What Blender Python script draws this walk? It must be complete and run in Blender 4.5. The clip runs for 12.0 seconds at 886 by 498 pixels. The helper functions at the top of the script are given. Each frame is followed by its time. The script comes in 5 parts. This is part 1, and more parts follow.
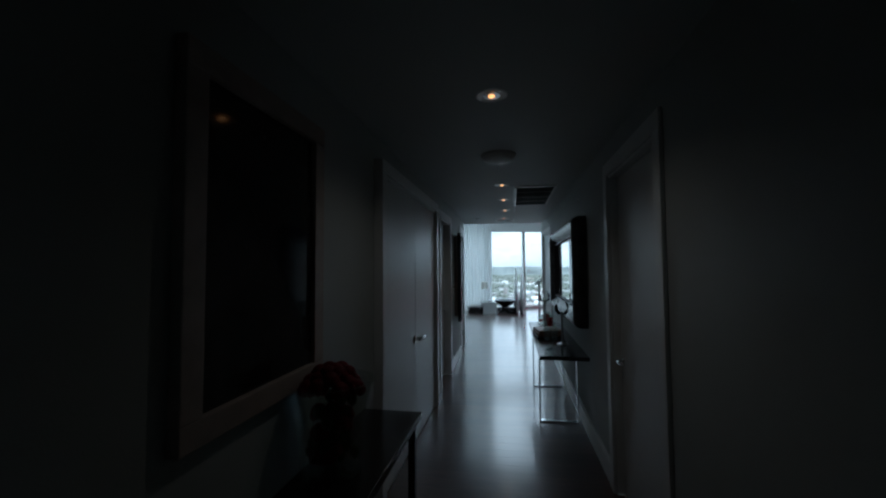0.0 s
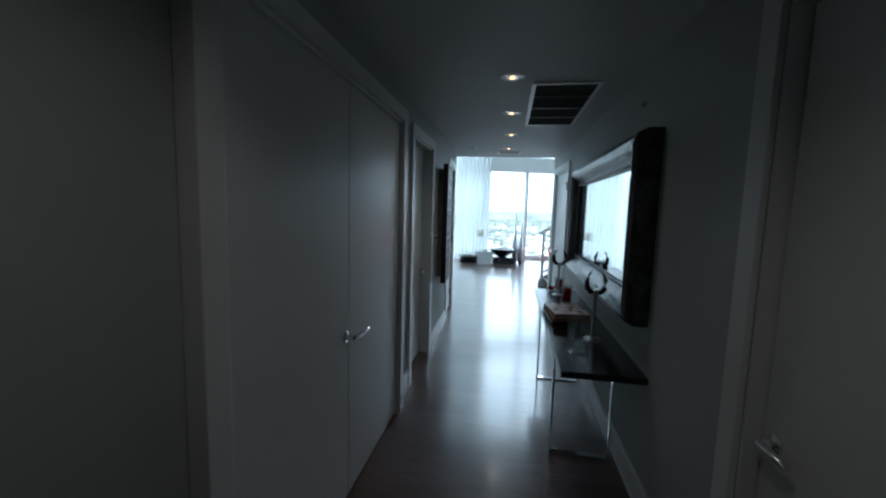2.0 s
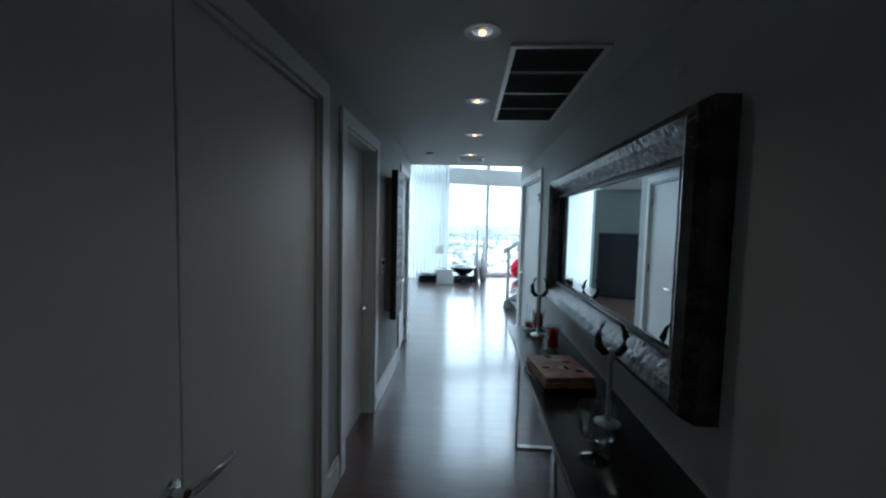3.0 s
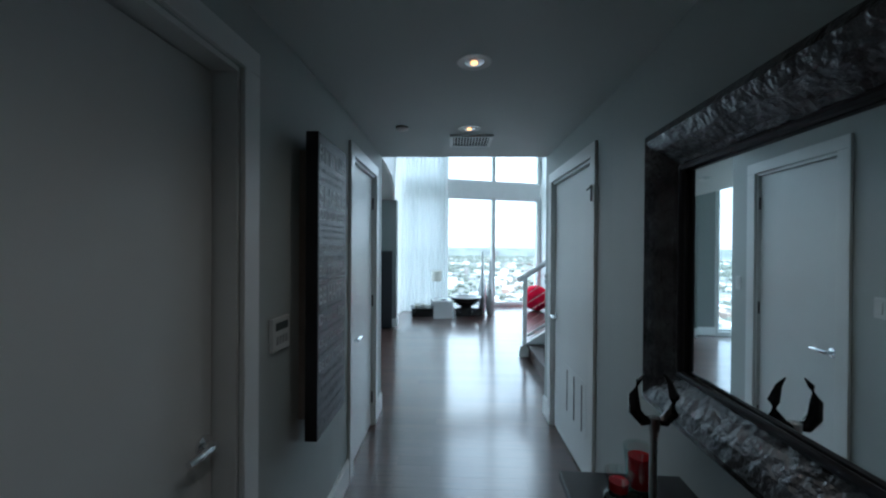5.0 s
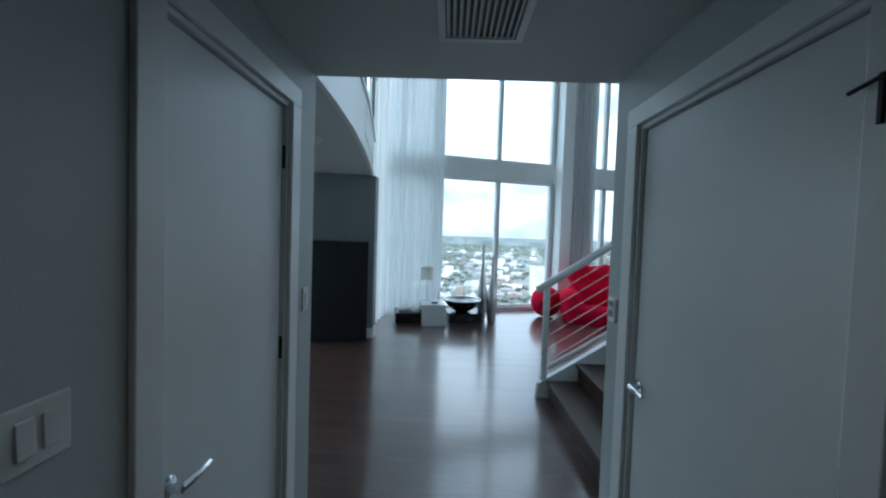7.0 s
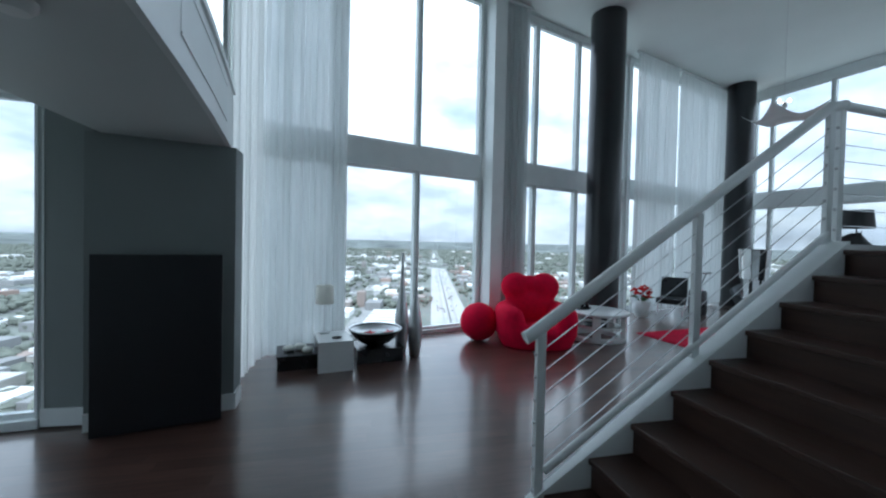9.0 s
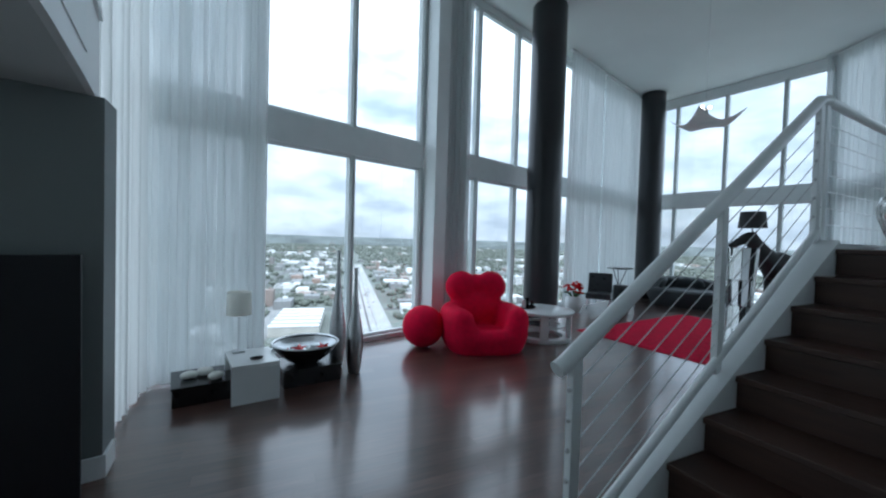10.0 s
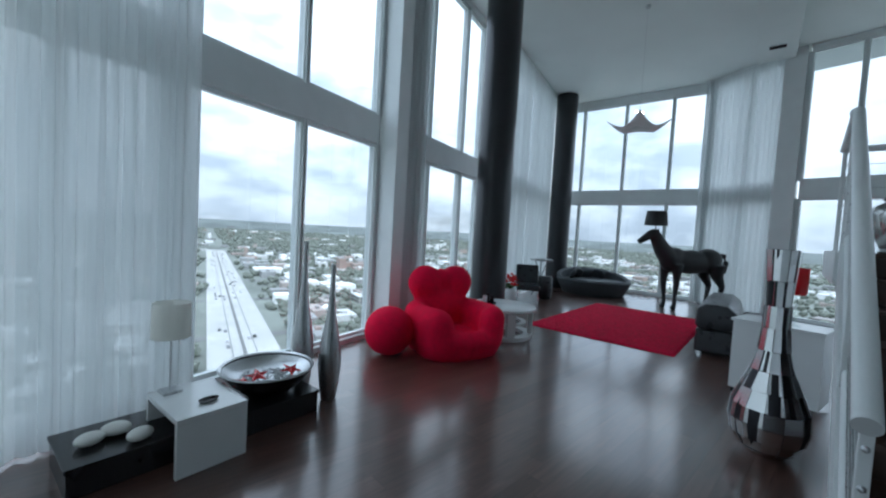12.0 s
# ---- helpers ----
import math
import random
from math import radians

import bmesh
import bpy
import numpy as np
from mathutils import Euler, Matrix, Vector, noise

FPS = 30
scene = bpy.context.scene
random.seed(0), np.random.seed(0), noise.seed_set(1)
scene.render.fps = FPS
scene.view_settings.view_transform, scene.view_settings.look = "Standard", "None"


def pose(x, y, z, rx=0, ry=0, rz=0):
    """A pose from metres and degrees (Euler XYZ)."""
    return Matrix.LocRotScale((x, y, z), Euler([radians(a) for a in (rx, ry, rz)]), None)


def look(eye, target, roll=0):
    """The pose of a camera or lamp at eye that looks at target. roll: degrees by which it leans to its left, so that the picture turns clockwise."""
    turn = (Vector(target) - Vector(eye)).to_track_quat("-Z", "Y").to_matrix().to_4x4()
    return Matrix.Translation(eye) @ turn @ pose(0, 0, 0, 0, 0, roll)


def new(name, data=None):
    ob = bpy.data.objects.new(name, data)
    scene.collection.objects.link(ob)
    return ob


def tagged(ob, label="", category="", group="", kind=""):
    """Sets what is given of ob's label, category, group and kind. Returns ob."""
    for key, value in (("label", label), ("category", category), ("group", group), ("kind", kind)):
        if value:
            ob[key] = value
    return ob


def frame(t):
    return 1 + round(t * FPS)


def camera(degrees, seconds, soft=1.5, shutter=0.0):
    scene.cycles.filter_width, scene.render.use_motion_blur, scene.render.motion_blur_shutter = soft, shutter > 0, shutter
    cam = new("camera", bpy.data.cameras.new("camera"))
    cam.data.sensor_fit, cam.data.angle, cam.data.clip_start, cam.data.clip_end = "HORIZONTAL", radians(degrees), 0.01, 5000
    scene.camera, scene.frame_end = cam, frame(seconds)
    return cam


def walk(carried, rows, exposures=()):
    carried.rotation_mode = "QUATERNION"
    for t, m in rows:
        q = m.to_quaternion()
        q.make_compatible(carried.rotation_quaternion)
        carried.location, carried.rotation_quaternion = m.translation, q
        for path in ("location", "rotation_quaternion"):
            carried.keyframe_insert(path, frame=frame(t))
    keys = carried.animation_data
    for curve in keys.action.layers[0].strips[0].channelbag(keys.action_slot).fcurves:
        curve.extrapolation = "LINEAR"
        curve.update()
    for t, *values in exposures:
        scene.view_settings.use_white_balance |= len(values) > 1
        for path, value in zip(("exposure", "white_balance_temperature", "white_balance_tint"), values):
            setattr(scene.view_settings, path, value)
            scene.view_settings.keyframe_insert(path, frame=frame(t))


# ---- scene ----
cam = camera(97.9, 12.0, 2.2)
PATH = [
    (0, (0.567, -8.05, 1.556), (0.318, -6.067, 1.648), -0.4),
    (0.5, (0.537, -7.72, 1.524), (0.224, -5.744, 1.524), 1.1),
    (1, (0.564, -7.341, 1.546), (0.209, -5.376, 1.427), 1.8),
    (1.5, (0.609, -6.913, 1.566), (0.266, -4.952, 1.373), 1.9),
    (2, (0.579, -6.477, 1.576), (0.347, -4.502, 1.369), 1.7),
    (2.5, (0.557, -6.035, 1.591), (0.462, -4.046, 1.412), 1.4),
    (3, (0.564, -5.566, 1.605), (0.538, -3.571, 1.476), 1.4),
    (5, (0.693, -3.717, 1.577), (0.641, -1.717, 1.566), 0.4),
    (5.5, (0.727, -3.266, 1.599), (0.673, -1.267, 1.579), 0.4),
    (6, (0.741, -2.863, 1.624), (0.696, -0.864, 1.581), 1.0),
    (6.5, (0.743, -2.436, 1.62), (0.693, -0.437, 1.558), 1.4),
    (7, (0.733, -2.044, 1.628), (0.698, -0.045, 1.556), 1.9),
    (9, (0.637, -0.167, 1.656), (1.105, 1.777, 1.616), 1.3),
    (9.5, (0.56, 0.246, 1.648), (1.229, 2.13, 1.612), 1.3),
    (10, (0.465, 0.639, 1.649), (1.338, 2.437, 1.597), 1.7),
    (10.5, (0.351, 1.019, 1.65), (1.42, 2.708, 1.581), 2.4),
    (11, (0.204, 1.363, 1.671), (1.44, 2.934, 1.592), 3.4),
    (11.5, (0.048, 1.688, 1.642), (1.379, 3.179, 1.563), 3.4),
    (12, (-0.176, 1.976, 1.639), (1.199, 3.425, 1.548), 3.3),
]

walk(cam, [(t, look(eye, target, roll)) for t, eye, target, roll in PATH],
     [(0.0, 1.35, 5550, 4), (0.5, 2.35, 5550, 4), (1.5, 2.5, 5550, 4), (3.0, 2.6, 5550, 4), (5.5, 2.0, 5550, 4), (7.0, 1.48, 5550, 4),
      (9.0, 1.08, 5800, 9), (12.0, 0.94, 5800, 9)])

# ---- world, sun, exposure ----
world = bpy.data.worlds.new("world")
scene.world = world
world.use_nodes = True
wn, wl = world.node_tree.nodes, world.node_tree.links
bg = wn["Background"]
sky = wn.new("ShaderNodeTexSky")
sky.sky_type, sky.sun_disc = "NISHITA", False
sky.sun_elevation, sky.sun_rotation = radians(48), radians(150)
sky.air_density, sky.dust_density, sky.ozone_density = 1.2, 2.5, 2.0
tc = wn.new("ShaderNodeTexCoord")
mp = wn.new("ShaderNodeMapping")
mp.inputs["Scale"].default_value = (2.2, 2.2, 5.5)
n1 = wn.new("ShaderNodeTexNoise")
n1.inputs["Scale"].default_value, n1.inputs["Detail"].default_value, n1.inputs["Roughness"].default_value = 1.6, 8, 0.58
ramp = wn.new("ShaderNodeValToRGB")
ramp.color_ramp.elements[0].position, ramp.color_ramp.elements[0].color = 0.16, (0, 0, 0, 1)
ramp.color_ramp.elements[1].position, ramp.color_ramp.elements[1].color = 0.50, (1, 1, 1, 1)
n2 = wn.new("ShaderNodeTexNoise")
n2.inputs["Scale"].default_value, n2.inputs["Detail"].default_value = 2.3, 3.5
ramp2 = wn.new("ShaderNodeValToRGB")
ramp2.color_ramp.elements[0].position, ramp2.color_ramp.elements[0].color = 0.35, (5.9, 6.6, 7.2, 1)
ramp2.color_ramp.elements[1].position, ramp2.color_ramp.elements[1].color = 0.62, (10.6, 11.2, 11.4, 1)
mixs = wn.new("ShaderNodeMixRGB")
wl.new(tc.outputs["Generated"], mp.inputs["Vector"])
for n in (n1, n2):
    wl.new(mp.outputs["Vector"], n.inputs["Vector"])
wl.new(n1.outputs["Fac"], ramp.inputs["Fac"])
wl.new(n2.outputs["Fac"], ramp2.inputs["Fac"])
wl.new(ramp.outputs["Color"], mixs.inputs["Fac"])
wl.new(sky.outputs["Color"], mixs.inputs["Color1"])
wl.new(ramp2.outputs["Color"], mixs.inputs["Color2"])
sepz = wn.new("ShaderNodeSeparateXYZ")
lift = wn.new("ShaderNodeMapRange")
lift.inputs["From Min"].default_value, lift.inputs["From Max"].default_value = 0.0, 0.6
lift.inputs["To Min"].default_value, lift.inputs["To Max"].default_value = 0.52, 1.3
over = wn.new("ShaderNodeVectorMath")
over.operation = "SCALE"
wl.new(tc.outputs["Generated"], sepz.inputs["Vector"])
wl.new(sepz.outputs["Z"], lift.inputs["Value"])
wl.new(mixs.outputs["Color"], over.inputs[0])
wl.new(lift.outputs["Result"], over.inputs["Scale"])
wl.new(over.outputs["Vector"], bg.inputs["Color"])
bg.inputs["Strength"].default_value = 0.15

sun_data = bpy.data.lights.new("sun", "SUN")
sun_data.energy, sun_data.angle, sun_data.color = 1.5, radians(12), (1.0, 0.95, 0.88)
sun = new("sun", sun_data)
sun.matrix_world = look((-40, -90, 110), (0, 0, 0))

# ---- materials ----


def material(name, color, rough=0.5, metal=0.0, vary=0.08, scale=6.0, bump=0.0, bump_scale=60.0, coat=0.0, per_object=0.0, stretch=(1, 1, 1), spec=0.5):
    """A surface with broad stains, fine grain and relief."""
    m = bpy.data.materials.new(name)
    m.use_nodes = True
    n, l = m.node_tree.nodes, m.node_tree.links
    p = n["Principled BSDF"]
    t = n.new("ShaderNodeTexCoord")
    s = n.new("ShaderNodeMapping")
    s.inputs["Scale"].default_value = stretch
    l.new(t.outputs["Object"], s.inputs["Vector"])
    a = n.new("ShaderNodeTexNoise")
    a.inputs["Scale"].default_value, a.inputs["Detail"].default_value = scale, 6
    l.new(s.outputs["Vector"], a.inputs["Vector"])
    r = n.new("ShaderNodeMapRange")
    r.inputs["From Min"].default_value, r.inputs["From Max"].default_value = 0.3, 0.7
    r.inputs["To Min"].default_value, r.inputs["To Max"].default_value = 1 - vary, 1 + vary
    l.new(a.outputs["Fac"], r.inputs["Value"])
    h = n.new("ShaderNodeHueSaturation")
    h.inputs["Color"].default_value = (*color, 1)
    last = r.outputs["Result"]
    if per_object:
        o = n.new("ShaderNodeObjectInfo")
        r2 = n.new("ShaderNodeMapRange")
        r2.inputs["To Min"].default_value, r2.inputs["To Max"].default_value = 1 - per_object, 1 + per_object
        l.new(o.outputs["Random"], r2.inputs["Value"])
        x = n.new("ShaderNodeMath")
        x.operation = "MULTIPLY"
        l.new(last, x.inputs[0])
        l.new(r2.outputs["Result"], x.inputs[1])
        last = x.outputs[0]
    l.new(last, h.inputs["Value"])
    l.new(h.outputs["Color"], p.inputs["Base Color"])
    p.inputs["Metallic"].default_value = metal
    p.inputs["Specular IOR Level"].default_value = spec
    q = n.new("ShaderNodeMapRange")
    q.inputs["From Min"].default_value, q.inputs["From Max"].default_value = 0.3, 0.7
    q.inputs["To Min"].default_value, q.inputs["To Max"].default_value = max(0.02, rough * 0.85), min(1, rough * 1.15)
    l.new(a.outputs["Fac"], q.inputs["Value"])
    l.new(q.outputs["Result"], p.inputs["Roughness"])
    if coat:
        p.inputs["Coat Weight"].default_value, p.inputs["Coat Roughness"].default_value = coat, 0.15
    if bump:
        b = n.new("ShaderNodeTexNoise")
        b.inputs["Scale"].default_value, b.inputs["Detail"].default_value = bump_scale, 4
        l.new(s.outputs["Vector"], b.inputs["Vector"])
        u = n.new("ShaderNodeBump")
        u.inputs["Strength"].default_value, u.inputs["Distance"].default_value = bump, 0.01
        l.new(b.outputs["Fac"], u.inputs["Height"])
        l.new(u.outputs["Normal"], p.inputs["Normal"])
    return m


def glow(name, color, strength):
    m = bpy.data.materials.new(name)
    m.use_nodes = True
    p = m.node_tree.nodes["Principled BSDF"]
    p.inputs["Base Color"].default_value = (0.8, 0.8, 0.8, 1)
    p.inputs["Emission Color"].default_value = (*color, 1)
    p.inputs["Emission Strength"].default_value = strength
    return m


def clear_glass(name, tint=(1, 1, 1), rough=0.0, gloss=0.04):
    m = bpy.data.materials.new(name)
    m.use_nodes = True
    n, l = m.node_tree.nodes, m.node_tree.links
    n.remove(n["Principled BSDF"])
    tr, gl, mx = n.new("ShaderNodeBsdfTransparent"), n.new("ShaderNodeBsdfGlossy"), n.new("ShaderNodeMixShader")
    mx.inputs[0].default_value = gloss
    tr.inputs["Color"].default_value = (*tint, 1)
    gl.inputs["Roughness"].default_value = rough
    l.new(tr.outputs[0], mx.inputs[1])
    l.new(gl.outputs[0], mx.inputs[2])
    l.new(mx.outputs[0], n["Material Output"].inputs[0])
    return m


def sheer_cloth(name, color, clear):
    m = bpy.data.materials.new(name)
    m.use_nodes = True
    n, l = m.node_tree.nodes, m.node_tree.links
    n.remove(n["Principled BSDF"])
    d, t, c = n.new("ShaderNodeBsdfDiffuse"), n.new("ShaderNodeBsdfTranslucent"), n.new("ShaderNodeBsdfTransparent")
    w = n.new("ShaderNodeTexNoise")
    tcn, mpn, rr = n.new("ShaderNodeTexCoord"), n.new("ShaderNodeMapping"), n.new("ShaderNodeMapRange")
    mpn.inputs["Scale"].default_value = (9, 9, 0.35)
    w.inputs["Scale"].default_value, w.inputs["Detail"].default_value = 2.2, 5
    l.new(tcn.outputs["Object"], mpn.inputs["Vector"])
    l.new(mpn.outputs["Vector"], w.inputs["Vector"])
    l.new(w.outputs["Fac"], rr.inputs["Value"])
    rr.inputs["From Min"].default_value, rr.inputs["From Max"].default_value = 0.3, 0.7
    rr.inputs["To Min"].default_value, rr.inputs["To Max"].default_value = clear * 0.2, clear * 2.2
    m1, m2 = n.new("ShaderNodeMixShader"), n.new("ShaderNodeMixShader")
    d.inputs["Color"].default_value = t.inputs["Color"].default_value = (*color, 1)
    m1.inputs[0].default_value = 0.43
    l.new(d.outputs[0], m1.inputs[1])
    l.new(t.outputs[0], m1.inputs[2])
    l.new(rr.outputs["Result"], m2.inputs[0])
    l.new(m1.outputs[0], m2.inputs[1])
    l.new(c.outputs[0], m2.inputs[2])
    l.new(m2.outputs[0], n["Material Output"].inputs[0])
    return m


WALL = material("wall_paint", (0.47, 0.515, 0.51), 0.55, vary=0.04, scale=1.5, bump=0.08, bump_scale=140)
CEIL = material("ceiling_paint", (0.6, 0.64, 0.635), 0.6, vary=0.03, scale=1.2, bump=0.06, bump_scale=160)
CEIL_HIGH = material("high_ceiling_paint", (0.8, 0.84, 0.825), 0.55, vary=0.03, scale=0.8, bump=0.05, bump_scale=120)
WHITE = material("white_paint", (0.8, 0.83, 0.83), 0.35, vary=0.03, scale=3, bump=0.04, bump_scale=90)
DOOR = material("door_paint", (0.78, 0.81, 0.81), 0.33, vary=0.03, scale=2.5, bump=0.04, bump_scale=110)
FRAMEW = material("window_frame_paint", (0.78, 0.82, 0.82), 0.4, vary=0.03, scale=4)
GREY = material("grey_feature_paint", (0.2, 0.225, 0.225), 0.55, vary=0.05, scale=1.5, bump=0.08, bump_scale=140)
WOOD = material("dark_floor_wood", (0.086, 0.044, 0.034), 0.36, coat=1.0, spec=0.4, vary=0.3, scale=5, per_object=0.24, stretch=(0.6, 6, 6))
WOODJ = material("dark_floor_wood_far", (0.086, 0.044, 0.034), 0.36, coat=1.0, spec=0.4, vary=0.3, scale=5, stretch=(0.6, 6, 6))
nj = WOODJ.node_tree.nodes
gj, rj, hj = nj.new("ShaderNodeNewGeometry"), nj.new("ShaderNodeMapRange"), nj.new("ShaderNodeHueSaturation")
rj.inputs["To Min"].default_value, rj.inputs["To Max"].default_value = 0.76, 1.24
WOODJ.node_tree.links.new(gj.outputs["Random Per Island"], rj.inputs["Value"])
WOODJ.node_tree.links.new(rj.outputs["Result"], hj.inputs["Value"])
WOODJ.node_tree.links.new(nj["Principled BSDF"].inputs["Base Color"].links[0].from_socket, hj.inputs["Color"])
WOODJ.node_tree.links.new(hj.outputs["Color"], nj["Principled BSDF"].inputs["Base Color"])
WOODBASE = material("floor_underlay", (0.05, 0.03, 0.024), 0.6)
TREAD = material("dark_stair_wood", (0.05, 0.027, 0.02), 0.4, spec=0.3, vary=0.22, scale=4, bump=0.04, bump_scale=30, stretch=(6, 0.7, 6))
CHROME = material("chrome", (0.78, 0.8, 0.82), 0.1, 1.0, vary=0.03)
STEEL = material("brushed_steel", (0.55, 0.56, 0.57), 0.3, 1.0, vary=0.08, scale=20, stretch=(8, 8, 0.6))
DARKMETAL = material("dark_metal", (0.03, 0.03, 0.035), 0.35, 0.6)
BLACK = material("black_lacquer", (0.012, 0.012, 0.014), 0.22, vary=0.2, scale=8)
BLACKMATTE = material("black_matte", (0.016, 0.017, 0.019), 0.5, vary=0.2, scale=5)
COLUMN = material("column_black_paint", (0.02, 0.022, 0.026), 0.32, vary=0.15, scale=2, bump=0.05, bump_scale=50)
TVBLACK = material("panel_black", (0.009, 0.01, 0.014), 0.42, vary=0.06, scale=2)
LEATHER = material("black_leather", (0.022, 0.025, 0.029), 0.3, vary=0.2, scale=10, bump=0.35, bump_scale=90)
REDCLOTH = material("red_stretch_cloth", (0.7, 0.002, 0.042), 0.85, spec=0.15, vary=0.1, scale=14, bump=0.2, bump_scale=220)
RUG = material("red_rug_pile", (0.52, 0.004, 0.04), 0.95, spec=0.1, vary=0.3, scale=22, bump=1.0, bump_scale=80)
ROSE = material("rose_petals", (0.13, 0.004, 0.01), 0.6, spec=0.25, vary=0.3, scale=40)
REDGLOSS = material("red_gloss", (0.55, 0.01, 0.015), 0.2, vary=0.15, scale=10)
LACQUER = material("white_lacquer", (0.74, 0.76, 0.76), 0.22, vary=0.02, scale=3)
STONE = material("white_stone", (0.78, 0.78, 0.74), 0.5, vary=0.06, scale=9, bump=0.1, bump_scale=40)
CURTAIN = sheer_cloth("sheer_curtain_cloth", (0.72, 0.75, 0.755), 0.05)
CURTAIN_THICK = sheer_cloth("curtain_lining", (0.75, 0.78, 0.785), 0.03)
SHADE = sheer_cloth("lampshade_cloth", (0.93, 0.93, 0.89), 0.03)
FABRIC = sheer_cloth("white_fabric", (0.88, 0.9, 0.9), 0.01)
PANE = clear_glass("window_glass", (0.77, 0.80, 0.82))
GLASS = clear_glass("table_glass", (0.93, 0.96, 0.95), 0.02, 0.12)
MIRROR = material("mirror_silver", (0.88, 0.92, 0.92), 0.015, 1.0, vary=0.005)
MOSAIC = material("mirror_mosaic", (0.92, 0.94, 0.95), 0.2, 1.0, vary=0.05, scale=3)
HAMMERED = material("hammered_dark_metal", (0.1, 0.1, 0.105), 0.22, 0.8, vary=0.6, scale=9, bump=1.0, bump_scale=30)
FRAMEWOOD = material("pale_frame_wood", (0.42, 0.36, 0.32), 0.5, vary=0.15, scale=10)
CANVASBLACK = material("black_canvas", (0.012, 0.013, 0.017), 0.42, vary=0.3, scale=5, bump=0.15, bump_scale=220)
LETTER = material("grey_print", (0.42, 0.44, 0.45), 0.5, vary=0.25, scale=25)
DARKPRINT = material("faded_print", (0.09, 0.095, 0.1), 0.5, vary=0.3, scale=25)
ARTDARK = material("dark_print", (0.025, 0.024, 0.026), 0.1, vary=0.9, scale=2.2)
WARM = glow("warm_lamp", (1.0, 0.42, 0.14), 0.75)
WARMBULB = glow("halogen_bulb", (1.0, 0.86, 0.7), 6.0)
OPAL = material("opal_glass", (0.88, 0.9, 0.9), 0.4)
PLASTIC = material("white_plastic", (0.68, 0.7, 0.69), 0.4)
GREYLCD = material("grey_display", (0.12, 0.15, 0.15), 0.2)
LEAF = material("flower_leaf", (0.05, 0.11, 0.03), 0.5)
PAPER = material("book_cover", (0.3, 0.16, 0.1), 0.4, vary=0.5, scale=14)
DAYBED = material("dark_grey_upholstery", (0.06, 0.068, 0.075), 0.7, vary=0.15, scale=20, bump=0.3, bump_scale=150)
GRAVEL = material("clear_pebbles", (0.4, 0.42, 0.43), 0.25, vary=0.4, scale=60)
SILVERJAR = material("silver_mercury_glass", (0.42, 0.43, 0.42), 0.22, 0.9, vary=0.4, scale=18)

# ---- building helpers ----
ID = Matrix.Identity(4)


def rz(x, y, deg, z=0.0):
    return pose(x, y, z, 0, 0, deg)


def shape():
    return bmesh.new()


def bx(bm, x0, x1, y0, y1, z0, z1, m=ID, bevel=0.0):
    g = bmesh.ops.create_cube(bm, size=1.0, matrix=m @ Matrix.Translation(((x0 + x1) / 2, (y0 + y1) / 2, (z0 + z1) / 2)) @ Matrix.Diagonal((abs(x1 - x0), abs(y1 - y0), abs(z1 - z0), 1)))
    if bevel:
        es = list({e for v in g["verts"] for e in v.link_edges})
        bmesh.ops.bevel(bm, geom=es, offset=bevel, segments=2, affect="EDGES", profile=0.5)
    return bm


def lathe(bm, rows, m=ID, seg=32, squash=1.0):
    """Turn (radius, height) rows about z."""
    rings = []
    for r, z in rows:
        if r < 1e-5:
            rings.append([bm.verts.new(m @ Vector((0, 0, z)))])
        else:
            rings.append([bm.verts.new(m @ Vector((r * math.cos(2 * math.pi * i / seg), squash * r * math.sin(2 * math.pi * i / seg), z))) for i in range(seg)])
    for a, b in zip(rings, rings[1:]):
        for i in range(seg):
            j = (i + 1) % seg
            if len(a) == 1 and len(b) > 1:
                bm.faces.new((a[0], b[j], b[i]))
            elif len(b) == 1 and len(a) > 1:
                bm.faces.new((a[i], a[j], b[0]))
            elif len(a) > 1:
                bm.faces.new((a[i], a[j], b[j], b[i]))
    return bm


def tube(bm, points, radius, seg=10, m=ID, radii=None):
    """A round bar along points, closed at both ends."""
    pts = [Vector(p) for p in points]
    rings = []
    for i, p in enumerate(pts):
        d = (pts[min(i + 1, len(pts) - 1)] - pts[max(i - 1, 0)]).normalized()
        up = Vector((0, 0, 1)) if abs(d.z) < 0.95 else Vector((1, 0, 0))
        s = d.cross(up).normalized()
        u = s.cross(d)
        r = radii[i] if radii else radius
        rings.append([bm.verts.new(m @ (p + r * (math.cos(2 * math.pi * k / seg) * s + math.sin(2 * math.pi * k / seg) * u))) for k in range(seg)])
    for a, b in zip(rings, rings[1:]):
        for k in range(seg):
            bm.faces.new((a[k], a[(k + 1) % seg], b[(k + 1) % seg], b[k]))
    bm.faces.new(rings[0][::-1])
    bm.faces.new(rings[-1])
    return bm


def blob(bm, c, r, m=ID, sub=3):
    """An ellipsoid."""
    bmesh.ops.create_icosphere(bm, subdivisions=sub, radius=1.0, matrix=m @ Matrix.Translation(c) @ Matrix.Diagonal((*r, 1)))
    return bm


def prism(bm, outline, z0, z1, m=ID):
    """An upright prism over a plan outline (anticlockwise)."""
    lo = [bm.verts.new(m @ Vector((x, y, z0))) for x, y in outline]
    hi = [bm.verts.new(m @ Vector((x, y, z1))) for x, y in outline]
    k = len(outline)
    for i in range(k):
        bm.faces.new((lo[i], lo[(i + 1) % k], hi[(i + 1) % k], hi[i]))
    bm.faces.new(lo[::-1])
    bm.faces.new(hi)
    return bm


